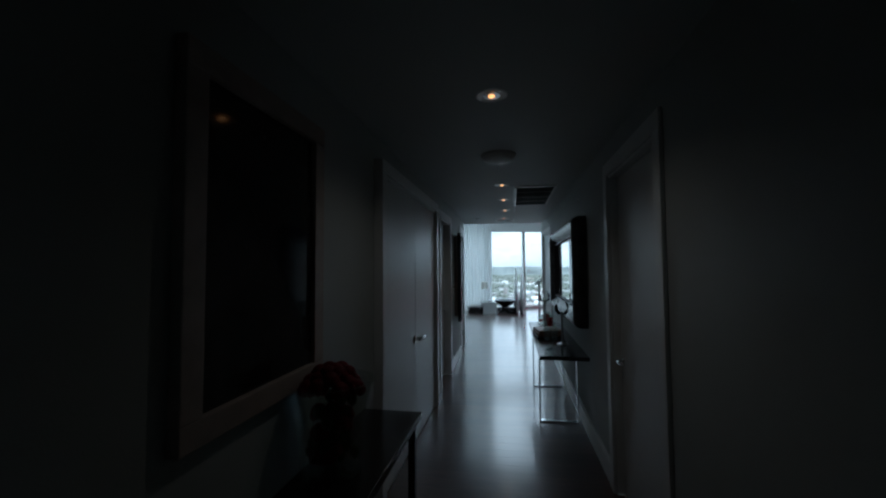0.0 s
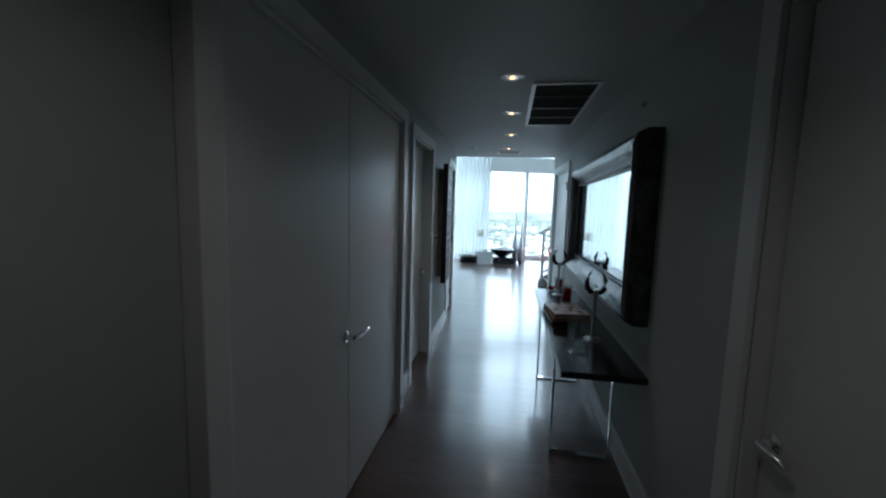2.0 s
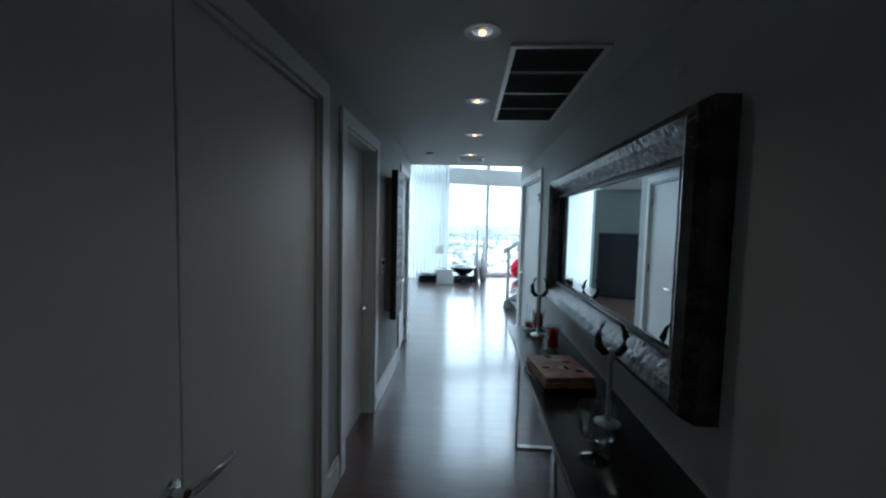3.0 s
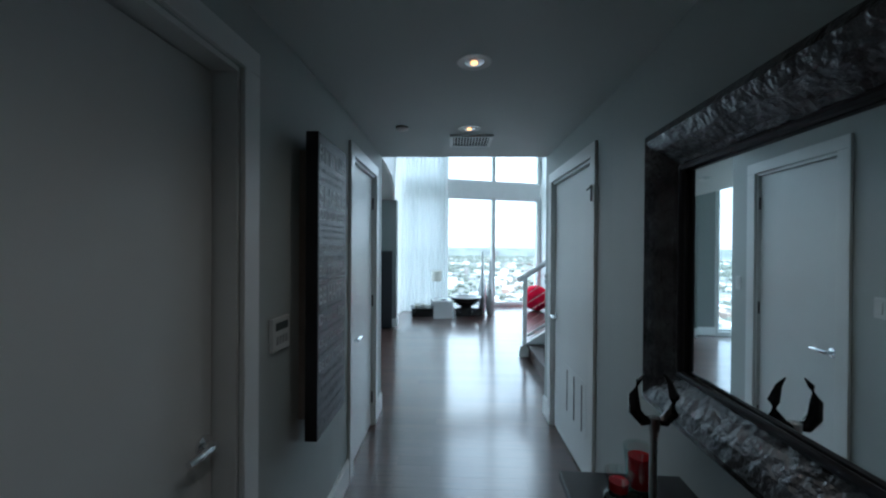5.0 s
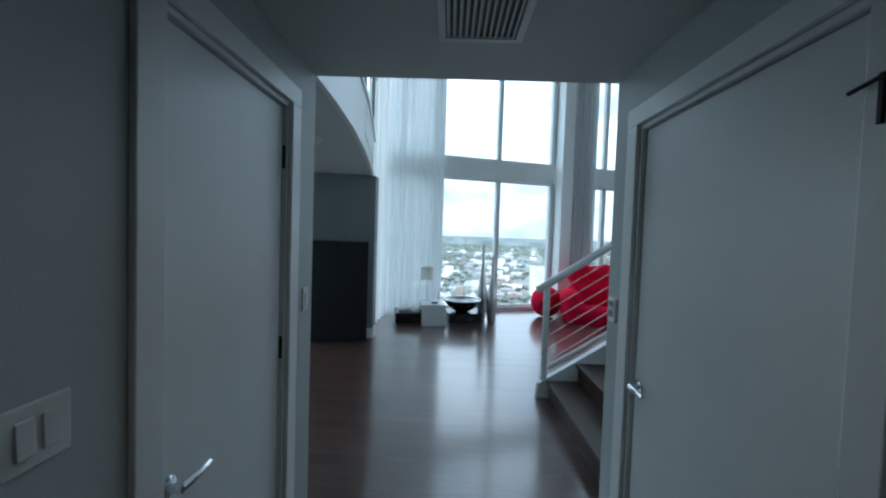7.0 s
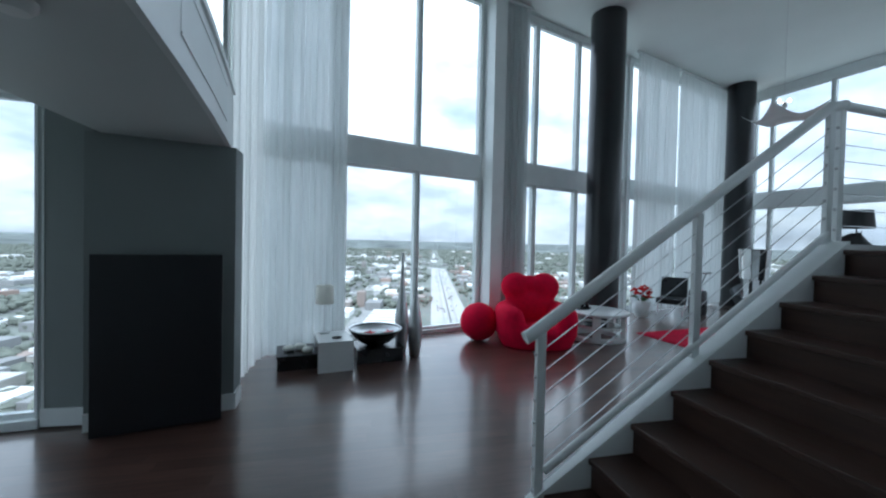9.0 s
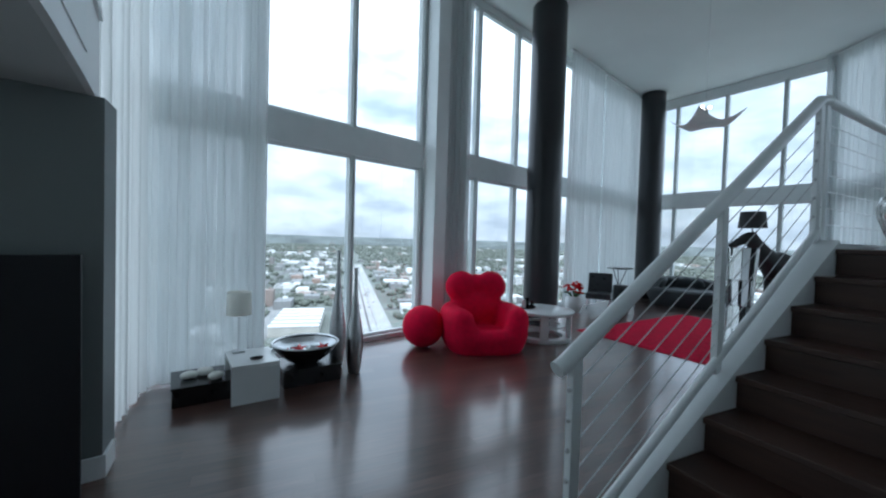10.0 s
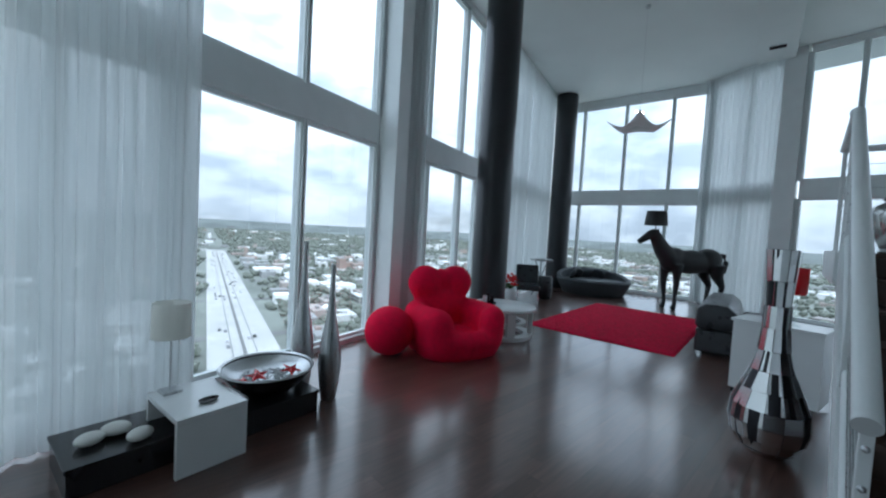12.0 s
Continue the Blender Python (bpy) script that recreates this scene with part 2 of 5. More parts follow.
def mesh_of(name, bm, mat, smooth=False):
    bmesh.ops.recalc_face_normals(bm, faces=bm.faces)
    me = bpy.data.meshes.new(name)
    bm.to_mesh(me)
    bm.free()
    me.materials.append(mat)
    if smooth:
        for f in me.polygons:
            f.use_smooth = True
        me.set_sharp_from_angle(angle=radians(40))
    return me


def part(name, bm, mat, parent=None, label="", smooth=False):
    ob = new(name, mesh_of(name, bm, mat, smooth))
    if parent is not None:
        ob.parent = parent
    return tagged(ob, label)


def thing(name, m, label, category, group="", kind=""):
    ob = new(name)
    ob.matrix_world = m
    return tagged(ob, label, category, group, kind)


def structure(name, bm, mat, label, category, smooth=False):
    return tagged(part(name, bm, mat, None, "", smooth), label, category, "", "structure")


def smooth_on(ob, levels=2):
    s = ob.modifiers.new("round", "SUBSURF")
    s.levels = s.render_levels = levels
    return ob

# ---- plan ----
H = 2.44            # hall ceiling
HL = 6.35           # living-room ceiling
SL = 2.50           # underside of the mezzanine
E_ = pose(0, -1.5, 0, 0, 0, -2.86) @ pose(0, 1.5, 0)   # the back of the hall bends a little
FA = math.degrees(math.atan(0.298))
F = rz(0.5, 6.12, FA)        # long window wall: x along it, y outwards


def wall_with_holes(name, length, thick, height, holes, m, mat, label, z0=0.0):
    """A wall along local x from 0, its face at y = 0 and its body at y < 0; holes: (x0, x1, z0, z1)."""
    bm = shape()
    cuts = sorted({0.0, length, *[h[0] for h in holes], *[h[1] for h in holes]})
    for a, b in zip(cuts, cuts[1:]):
        spans = [(z0, height)]
        for h in holes:
            if h[0] <= a + 1e-6 and h[1] >= b - 1e-6:
                nxt = []
                for s in spans:
                    if h[2] > s[0] + 1e-6:
                        nxt.append((s[0], min(h[2], s[1])))
                    if h[3] < s[1] - 1e-6:
                        nxt.append((max(h[3], s[0]), s[1]))
                spans = nxt
        for s in spans:
            bx(bm, a, b, -thick, 0, s[0], s[1], m)
    return structure(name, bm, mat, label, "wall")


# floor underlay and boards come last; here the slab
FY = lambda x: 6.12 + 0.298 * (x - 0.5)
OUTLINE = [(-5.35, -0.15), (6.22, -0.15), (6.22, -2.4), (11.6, -2.4), (12.14, 3.05), (13.25, 5.0), (12.68, 9.2), (12.55, FY(12.55) + 0.2), (-0.98, FY(-0.98) + 0.2), (-0.98, 4.2), (-5.35, 3.78)]
bm = shape()
prism(bm, OUTLINE, -0.30, -0.012)
bx(bm, -0.13, 1.71, -1.55, -0.151, -0.30, -0.0122)
bx(bm, -0.13, 1.71, -9.9, -1.45, -0.30, -0.0124, E_)
structure("floor", bm, WOODBASE, "dark stained hardwood floor with a satin polish", "floor")

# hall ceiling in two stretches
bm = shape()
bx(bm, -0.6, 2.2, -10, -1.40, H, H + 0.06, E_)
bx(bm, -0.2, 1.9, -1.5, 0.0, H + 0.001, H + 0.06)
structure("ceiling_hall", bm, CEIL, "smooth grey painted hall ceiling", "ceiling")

# left wall: front stretch straight, back stretch bent
wl_a = wall_with_holes("wall_left_front", 1.5, 0.14, H, [(0.32, 1.09, 0, 2.19)], pose(0, 0, 0, 0, 0, -90), WALL, "grey painted hall wall")
wl_b = wall_with_holes("wall_left_back", 8.5, 0.14, H, [(0.90, 1.68, 0, 2.19), (2.20, 4.0, 0, 2.19)], E_ @ pose(0, -1.5, 0, 0, 0, -90), WALL, "grey painted hall wall beyond the doors")
# right wall: local x runs to +y, face to -x
wall_with_holes("wall_right_front", 1.545, 0.14, H, [(0.305, 1.285, 0, 2.15)], pose(1.58, -1.545, 0, 0, 0, 90), WALL, "grey painted hall wall")
wall_with_holes("wall_right_back", 8.585, 0.14, H, [(3.95, 4.86, 0, 2.19)], E_ @ pose(1.58, -10, 0, 0, 0, 90), WALL, "grey painted hall wall with a mirror")
bm = shape()
bx(bm, -0.6, 2.2, -9.6, -9.45, 0, H, E_)
structure("wall_entry", bm, WALL, "grey painted wall at the entry end", "wall")


def skirting(name, m, spans, side=1):
    bm = shape()
    for a, b in spans:
        bx(bm, a, b, 0.0, 0.016, 0, 0.15, m, 0.003)
        bx(bm, a, b, 0.0, 0.011, 0.15, 0.165, m)
    return structure(name, bm, WHITE, "tall white painted skirting board", "baseboard")


ML_F = pose(0, 0, 0, 0, 0, -90)
ML_B = E_ @ pose(0, -1.5, 0, 0, 0, -90)
MR_F = pose(1.58, -1.5, 0, 0, 0, 90)
MR_B = E_ @ pose(1.58, -10, 0, 0, 0, 90)
skirting("baseboard_left_front", ML_F, [(0.0, 0.23), (1.18, 1.5)])
skirting("baseboard_left_back", ML_B, [(0, 0.8), (1.78, 2.10), (4.1, 8.5)])
skirting("baseboard_right_front", MR_F, [(0.0, 0.17), (1.33, 1.5)])
skirting("baseboard_right_back", MR_B, [(0, 3.85), (4.96, 8.5)])


def door_set(name, m, x0, x1, top, label, leaves=1, recess=0.02, hinge_at=None, handle_x=None, handle_dir=1, hinge_col=DARKMETAL, casing=0.09, near=None, lever=1.0, stand=0.0):
    """Casing, lining and leaf of a door in a wall whose face is local y = 0; the opening runs x0..x1."""
    d = thing(name, m, label, "door", "", "structure")
    near = near or casing
    bm = shape()
    bx(bm, x0 - near, x0 + 0.004, -stand, 0.02, 0, top + 0.004, ID, 0.004)
    bx(bm, x1 - 0.004, x1 + casing, -stand, 0.02, 0, top + 0.004, ID, 0.004)
    bx(bm, x0 - near, x1 + casing, -stand, 0.02, top + 0.004, top + casing, ID, 0.004)
    part("casing", bm, WHITE, d)
    bm = shape()
    bx(bm, x0 + 0.005, x0 + 0.018, -0.138, 0.0, 0, top - 0.001)
    bx(bm, x1 - 0.018, x1 - 0.005, -0.138, 0.0, 0, top - 0.001)
    bx(bm, x0 + 0.018, x1 - 0.018, -0.138, 0.0, top - 0.018, top - 0.001)
    part("lining", bm, WHITE, d)
    w = (x1 - x0 - 0.036 - 0.006 * (leaves + 1)) / leaves
    for i in range(leaves):
        a = x0 + 0.018 + 0.006 + i * (w + 0.006)
        bm = shape()
        bx(bm, a, a + w, -recess - 0.04, -recess, 0.012, top - 0.024, ID, 0.003)
        leaf = part("door_leaf", bm, DOOR, d)
        if handle_x is not None and a <= handle_x <= a + w:
            hz = 0.98 if name == "door_4" else 0.915
            bm = shape()
            lathe(bm, [(0.0, 0.0), (0.031, 0.0), (0.031, 0.009), (0.013, 0.014), (0.013, 0.05), (0.0, 0.052)], pose(handle_x, -recess, hz, -90, 0, 0), 20)
            reach = [(0.0, 0.042, 0.0), (0.03, 0.046, 0.001), (0.075, 0.05, 0.004), (0.12, 0.046, 0.002)]
            tube(bm, [(handle_x + u * lever * handle_dir, -recess + v * lever, hz + w_) for u, v, w_ in reach], 0.009, 10, ID, [0.0145, 0.014, 0.0125, 0.011])
            part("door_handle", bm, CHROME, leaf, "chrome lever handle", True)
        if i == 0 and hinge_at is not None:
            for z in (0.25, 1.1, 1.95):
                bm = shape()
                tube(bm, [(hinge_at, -recess + 0.006, z - 0.05), (hinge_at, -recess + 0.006, z + 0.05)], 0.008, 8)
                part("hinge", bm, hinge_col, leaf)
    bm = shape()
    bx(bm, x0 - 0.05, x1 + 0.05, -0.19, -0.145, 0, top + 0.05)
    part("backing", bm, BLACKMATTE, d)
    return d


door_set("door_1", ML_F, 0.32, 1.09, 2.19, "white painted flush hall door, shut, with a chrome lever", 1, 0.02, 0.335, 1.03, -1)
door_set("door_2", ML_B, 0.90, 1.68, 2.19, "white door set deep in its casing, shut", 1, 0.085, None, 0.97, 1)
door_set("door_3", ML_B @ pose(0, 0.045, 0), 2.20, 4.0, 2.19, "pair of white closet doors with one chrome lever", 2, 0.012, None, 3.15, -1, lever=1.35, stand=0.044)
rd = door_set("door_4", MR_F, 0.26, 1.24, 2.15, "white painted utility door with a louvred vent, shut", 1, 0.02, 0.285, 1.17, -1, near=0.078)
door_set("door_5", MR_B, 3.95, 4.86, 2.19, "white painted hall door by the mirror, shut", 1, 0.05, None, 4.78, -1)
# louvre of the utility door, door catch
for x in (0.49, 0.66, 0.83):
    bm = shape()
    bx(bm, x - 0.008, x + 0.008, -0.0195, -0.013, 0.30, 0.62, ID, 0.002)
    part("louvre_slot", bm, DARKMETAL, rd)
bm = shape()
bx(bm, 0.42, 0.90, -0.0195, -0.016, 0.27, 0.65, ID, 0.001)
part("vent_plate", bm, DOOR, rd)
bm = shape()
bx(bm, 0.218, 0.230, 0.021, 0.030, 1.87, 1.97, ID, 0.002)
tube(bm, [(0.224, 0.027, 1.962), (0.285, 0.03, 1.948)], 0.005, 8)
part("door_stop", bm, DARKMETAL, rd, "dark metal door catch")

# ---- living room shell ----
bm = shape()
prism(bm, OUTLINE, HL, HL + 0.2)
structure("ceiling_living", bm, CEIL_HIGH, "white painted double-height ceiling", "ceiling")
bm = shape()
bx(bm, -0.14, 1.72, -0.30, 0.0, H + 0.062, HL)
structure("wall_over_hall", bm, WHITE, "white wall above the hall mouth", "wall")
bm = shape()
bx(bm, -5.2, -0.142, -0.16, 0.0, 0, HL)
structure("wall_dining_back", bm, WALL, "grey wall beside the hall mouth", "wall")
# end wall starts above the unseen window added for daylight
bm = shape()
bx(bm, -5.35, -5.2, -0.16, 3.7, 2.96, HL)
structure("wall_west", bm, WALL, "grey end wall above the added fill window", "wall")
bm = shape()
bx(bm, 1.722, 6.2, -0.16, 0.08, 0, HL)
structure("wall_stair", bm, WHITE, "white wall beside the staircase", "wall")
bm = shape()
bx(bm, 6.2, 6.35, -2.4, 0.08, 0, HL)
bx(bm, 6.35, 11.2, -2.4, -2.25, 0, HL)
structure("wall_east_return", bm, WHITE, "white wall round the lower room", "wall")
# ceiling beam with a vent
bm = shape()
SO = rz(11.62, 3.48, 7.2)
bx(bm, -6.0, 0.12, -0.34, 0.34, 6.10, HL - 0.002, SO, 0.01)
structure("ceiling_beam", bm, CEIL_HIGH, "white boxed soffit below the high ceiling", "ceiling beam")
va = thing("beam_vent", SO, "small dark slotted air vent under the white soffit", "vent")
bm = shape()
bx(bm, -0.86, -0.58, -0.17, 0.17, 6.088, 6.10, ID, 0.003)
part("frame", bm, WHITE, va)
bm = shape()
bx(bm, -0.80, -0.64, -0.145, 0.145, 6.084, 6.088)
part("backing", bm, BLACKMATTE, va)
for i in range(5):
    bm = shape()
    bx(bm, -0.79 + i * 0.034, -0.782 + i * 0.034, -0.14, 0.14, 6.078, 6.084)
    part("slat", bm, DARKMETAL, va)

# mezzanine: slab with a curved edge, white fascia, rail
EDGE = [(-0.05, 0.0), (-0.07, 0.6), (-0.11, 1.2), (-0.20, 2.0), (-0.31, 2.8), (-0.42, 3.5), (-0.51, 4.02)]
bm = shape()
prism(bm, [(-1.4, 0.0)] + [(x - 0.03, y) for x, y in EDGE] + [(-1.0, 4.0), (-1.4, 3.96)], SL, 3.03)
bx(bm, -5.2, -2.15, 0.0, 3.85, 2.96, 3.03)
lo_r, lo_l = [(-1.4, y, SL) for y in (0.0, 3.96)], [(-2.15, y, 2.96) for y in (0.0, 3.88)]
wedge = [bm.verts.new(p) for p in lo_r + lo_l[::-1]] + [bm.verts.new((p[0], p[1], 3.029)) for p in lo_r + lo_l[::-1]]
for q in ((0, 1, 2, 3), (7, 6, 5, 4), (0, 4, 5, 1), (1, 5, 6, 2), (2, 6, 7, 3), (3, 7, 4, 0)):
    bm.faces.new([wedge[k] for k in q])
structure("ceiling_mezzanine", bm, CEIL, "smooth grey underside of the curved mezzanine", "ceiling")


def ribbon(bm, pts, off0, off1, z0, z1, m=ID):
    """A strip that follows a plan line; off0..off1 to its right."""
    ring = []
    for i, (x, y) in enumerate(pts):
        a, b = Vector(pts[max(i - 1, 0)]), Vector(pts[min(i + 1, len(pts) - 1)])
        d = (b - a).normalized()
        nx, ny = d.y, -d.x
        ring.append([bm.verts.new(m @ Vector((x + nx * o, y + ny * o, z))) for o, z in ((off0, z0), (off1, z0), (off1, z1), (off0, z1))])
    for p, q in zip(ring, ring[1:]):
        for k in range(4):
            bm.faces.new((p[k], p[(k + 1) % 4], q[(k + 1) % 4], q[k]))
    bm.faces.new(ring[0])
    bm.faces.new(ring[-1][::-1])
    return bm


bm = shape()
ribbon(bm, EDGE, -0.028, 0.01, SL - 0.004, 3.04)
ribbon(bm, EDGE, -0.02, 0.03, 3.04, 3.09)
structure("trim_mezzanine_fascia", bm, WHITE, "white curved fascia of the mezzanine edge", "trim")
fg = thing("fascia_grille", rz(0, 0, 0), "long white slotted grille in the mezzanine fascia", "vent")
bm = shape()
ribbon(bm, EDGE[3:6], 0.0105, 0.012, 2.66, 2.94)
part("backing", bm, FRAMEW, fg)
bm = shape()
ribbon(bm, EDGE[3:6], 0.0105, 0.017, 2.64, 2.66)
ribbon(bm, EDGE[3:6], 0.0105, 0.017, 2.94, 2.955)
part("frame", bm, WHITE, fg)
mr = thing("mezzanine_rail", rz(0, 0, 0), "white mezzanine balustrade with glass panels", "railing")
bm = shape()
ribbon(bm, EDGE, -0.03, 0.03, 3.98, 4.03)
part("top_rail", bm, WHITE, mr)
bm = shape()
ribbon(bm, EDGE, -0.006, 0.004, 3.12, 3.96)
part("glass_panel", bm, GLASS, mr)
for x, y in EDGE[1::2]:
    bm = shape()
    bx(bm, x - 0.02, x + 0.02, y - 0.02, y + 0.02, 3.09, 3.98)
    part("post", bm, WHITE, mr)

# grey feature wall
bm = shape()
prism(bm, [(-0.43, 3.88), (-0.44, 4.16), (-1.519, 4.04), (-1.519, 3.66), (-1.5, 3.62)], 0.0, SL - 0.002)
prism(bm, [(-1.52, 3.78), (-1.52, 4.04), (-1.9, 4.0), (-1.9, 3.80)], 0.0, 2.94)
structure("wall_feature", bm, GREY, "dark grey painted feature wall", "wall")
bm = shape()
ribbon(bm, [(-1.9, 3.80), (-1.53, 3.78)], 0.0, 0.02, 0, 0.15)
ribbon(bm, [(-1.5, 3.62), (-0.43, 3.88)], 0.0, 0.02, 0, 0.15)
ribbon(bm, [(-0.43, 3.87), (-0.44, 4.1)], 0.0, 0.02, 0, 0.15)
structure("baseboard_feature", bm, WHITE, "white skirting of the grey feature wall", "baseboard")
tv = thing("black_panel", rz(-0.93, 3.60, 13), "tall matt black panel standing before the grey wall", "panel")
bm = shape()
bx(bm, -0.46, 0.46, -0.06, -0.012, 0.012, 1.49, ID, 0.006)
part("sheet", bm, TVBLACK, tv)
bm = shape()
bx(bm, -0.44, 0.44, -0.012, 0.01, 0.0, 1.46)
part("back_frame", bm, DARKMETAL, tv)


# ---- glazing ----
def glazing(name, m, u0, bays, label, sill=0.07, t0=2.87, t1=3.28, head=6.22):
    """A two-storey run of window bays from u0: bays are widths; local y outwards."""
    w = thing(name, m, label, "window", "", "structure")
    length = sum(bays)
    bm = shape()
    bx(bm, u0, u0 + length, -0.015, 0.20, t0, t1, ID, 0.006)
    part("transom", bm, FRAMEW, w)
    bm = shape()
    bx(bm, u0, u0 + length, -0.03, 0.14, -0.012, sill, ID, 0.004)
    part("window_sill", bm, FRAMEW, w)
    bm = shape()
    bx(bm, u0, u0 + length, 0.0, 0.18, head, HL - 0.003, ID, 0.004)
    part("head", bm, FRAMEW, w)
    u = u0
    edges = [u0]
    for b in bays:
        u += b
        edges.append(u)
    for z0, z1 in ((sill, t0), (t1, head)):
        for e in edges:
            bm = shape()
            bx(bm, e - 0.05, e - 0.006, 0.02, 0.13, z0, z1, ID, 0.004)
            bx(bm, e + 0.006, e + 0.05, 0.02, 0.13, z0, z1, ID, 0.004)
            bx(bm, e - 0.006, e + 0.006, 0.032, 0.12, z0, z1)
            bx(bm, e - 0.03, e - 0.012, -0.004, 0.02, z0, z1)
            bx(bm, e + 0.012, e + 0.03, -0.004, 0.02, z0, z1)
            part("mullion", bm, FRAMEW, w)
        for a, b in zip(edges, edges[1:]):
            bm = shape()
            bx(bm, a + 0.05, b - 0.05, 0.03, 0.09, z0, z0 + 0.045)
            bx(bm, a + 0.05, b - 0.05, 0.03, 0.09, z1 - 0.045, z1)
            fr = part("window_frame", bm, FRAMEW, w)
            bm = shape()
            bx(bm, a + 0.051, b - 0.051, 0.055, 0.063, z0 + 0.046, z1 - 0.046)
            p = part("pane", bm, PANE, w)
            p.visible_shadow = False
    return w


def solid_post(name, m, u0, u1, label, depth=0.03):
    bm = shape()
    bx(bm, u0, u1, -depth, 0.22, 0, HL - 0.004, m, 0.008)
    return structure(name, bm, WHITE, label, "wall")


glazing("window_1", F, 0.0, [1.325, 1.325], "tall two-storey window with white frames over the city")
glazing("window_2", F, -1.5, [0.69, 0.69], "tall window behind a sheer curtain")
glazing("window_3", F, 3.72, [0.34, 1.26, 0.85, 0.85], "tall two-storey window behind the red armchair")
glazing("window_4", F, 7.2, [1.2, 1.2, 1.2, 1.0], "tall window run behind sheer curtains")
solid_post("wall_pier_left", F, -0.115, -0.035, "narrow white pier between windows")
solid_post("wall_pier_mid", F, 2.703, 2.98, "white pier between tall windows", 0.30)
solid_post("wall_pier_mid_right", F, 2.981, 3.685, "white pier behind the curtain")
solid_post("wall_pier_right", F, 7.055, 7.165, "white pier between tall windows")
F5 = rz(12.45, 9.05, -82)
glazing("window_5", F5, 0.0, [0.45, 1.35, 1.33, 0.94], "tall corner window over the plain", head=6.10)
F5B = rz(13.02, 5.0, -118)
glazing("window_9", F5B, 0.04, [1.03, 1.03], "tall window behind a gathered curtain")
F6 = rz(11.92, 3.02, -96)
glazing("window_6", F6, 0.118, [0.86, 0.86, 1.1, 1.2, 1.2], "tall window by the landing with white frames")
solid_post("wall_pier_east", F6, -0.34, 0.065, "white pier beside the tall window", 0.06)
solid_post("wall_pier_corner", F, 11.84, 12.3, "white pier in the corner of the room")
FL = rz(-5.2, 3.52, 4.8)
lw = glazing("window_7", FL, 0.0, [1.1, 1.1, 1.1], "low wide window under the mezzanine", 0.07, 2.80, 2.95, 2.958)
for o in list(lw.children):
    if o.name.startswith(("head",)):
        bpy.data.objects.remove(o)
# added out of view: end glazing that lets daylight onto the mezzanine underside
lw_fill = glazing("fill_window", rz(-5.2, 0.0, 90), 0.0, [1.17, 1.17, 1.17], "low wide unseen end window added to light the mezzanine underside", 0.07, 2.80, 2.95, 2.958)
for o in list(lw_fill.children):
    if o.name.startswith(("head",)):
        bpy.data.objects.remove(o)
bm = shape()
bx(bm, -5.2, -0.98, 3.89, 4.14, 3.031, HL)
bx(bm, -5.2, -1.9, 3.852, 4.0, 2.96, 3.03)
structure("wall_over_window", bm, WHITE, "white wall over the low window", "wall")


# balcony of the floor above, outside the landing window
bm = shape()
bx(bm, -0.6, 6.2, 0.25, 1.8, 6.36, 6.6, F6)
structure("ceiling_balcony", bm, CEIL, "grey slab of the balcony above, outside the window", "balcony slab")


# ---- curtains ----
def curtain(m, u0, u1, z0, z1, label, folds, depth=0.05, mat=None, seed=1, group="sheer curtains"):
    rnd = random.Random(seed)
    t = thing("curtain", m, label, "curtain", group)
    bm = shape()
    n = max(40, int(folds * 18))
    ph = [rnd.uniform(-0.5, 0.5) for _ in range(8)]
    rows = (z0, z0 + 0.4, (z0 + z1) / 2, z1 - 0.5, z1)
    grid = []
    for k, z in enumerate(rows):
        line = []
        f = (1.25, 1.1, 0.9, 0.75, 0.6)[k]
        for i in range(n + 1):
            s = i / n
            u = u0 + (u1 - u0) * s
            a = 2 * math.pi * folds * s + ph[0] * math.sin(3.1 * s * 6) + ph[1] * math.sin(17 * s + ph[2])
            y = f * depth * (0.55 * math.sin(a) + 0.4 * math.sin(0.43 * a + ph[5] * 5) + 0.2 * math.sin(2.3 * a + ph[3] * 4 + 0.3 * k)) + 0.012 * k * ph[4]
            line.append(bm.verts.new((u + 0.25 * depth * math.sin(2 * a), y, z)))
        grid.append(line)
    for a, b in zip(grid, grid[1:]):
        for i in range(n):
            bm.faces.new((a[i], a[i + 1], b[i + 1], b[i]))
    part("cloth", bm, mat or CURTAIN, t, "", True)
    bm = shape()
    bx(bm, u0 - 0.03, u1 + 0.03, -0.03, 0.03, z1, z1 + 0.05, ID, 0.005)
    part("track", bm, WHITE, t)
    return t


FI = F @ pose(0, -0.28, 0)
curtain(FI, -1.22, 0.0, 0.02, HL - 0.07, "full-height white sheer curtain drawn beside the window", 11, 0.03, None, 3)
curtain(rz(-0.60, 4.2, 88), 0.0, 1.25, 0.02, HL - 0.07, "full-height white sheer curtain at the end of the grey wall", 9, 0.04, CURTAIN_THICK, 4)
curtain(FI @ pose(0, 0.1, 0), 3.0, 3.66, 0.02, HL - 0.07, "narrow white sheer curtain beside the armchair window", 5, 0.05, None, 5)
curtain(FI, 7.0, 8.7, 0.02, HL - 0.07, "white sheer curtain beside the black column", 11, 0.035, None, 6)
curtain(FI, 8.85, 11.3, 0.02, HL - 0.07, "wide white sheer curtain drawn across the window", 15, 0.035, None, 7)
curtain(F5 @ pose(0, -0.2, 0), 3.95, 4.25, 0.02, HL - 0.07, "white sheer curtain gathered at the corner window", 4, 0.05, None, 8)
curtain(F5B @ pose(0, -0.14, 0), 0.05, 1.98, 0.02, HL - 0.07, "white sheer curtain drawn across the angled window", 12, 0.035, None, 9)

# ---- columns ----


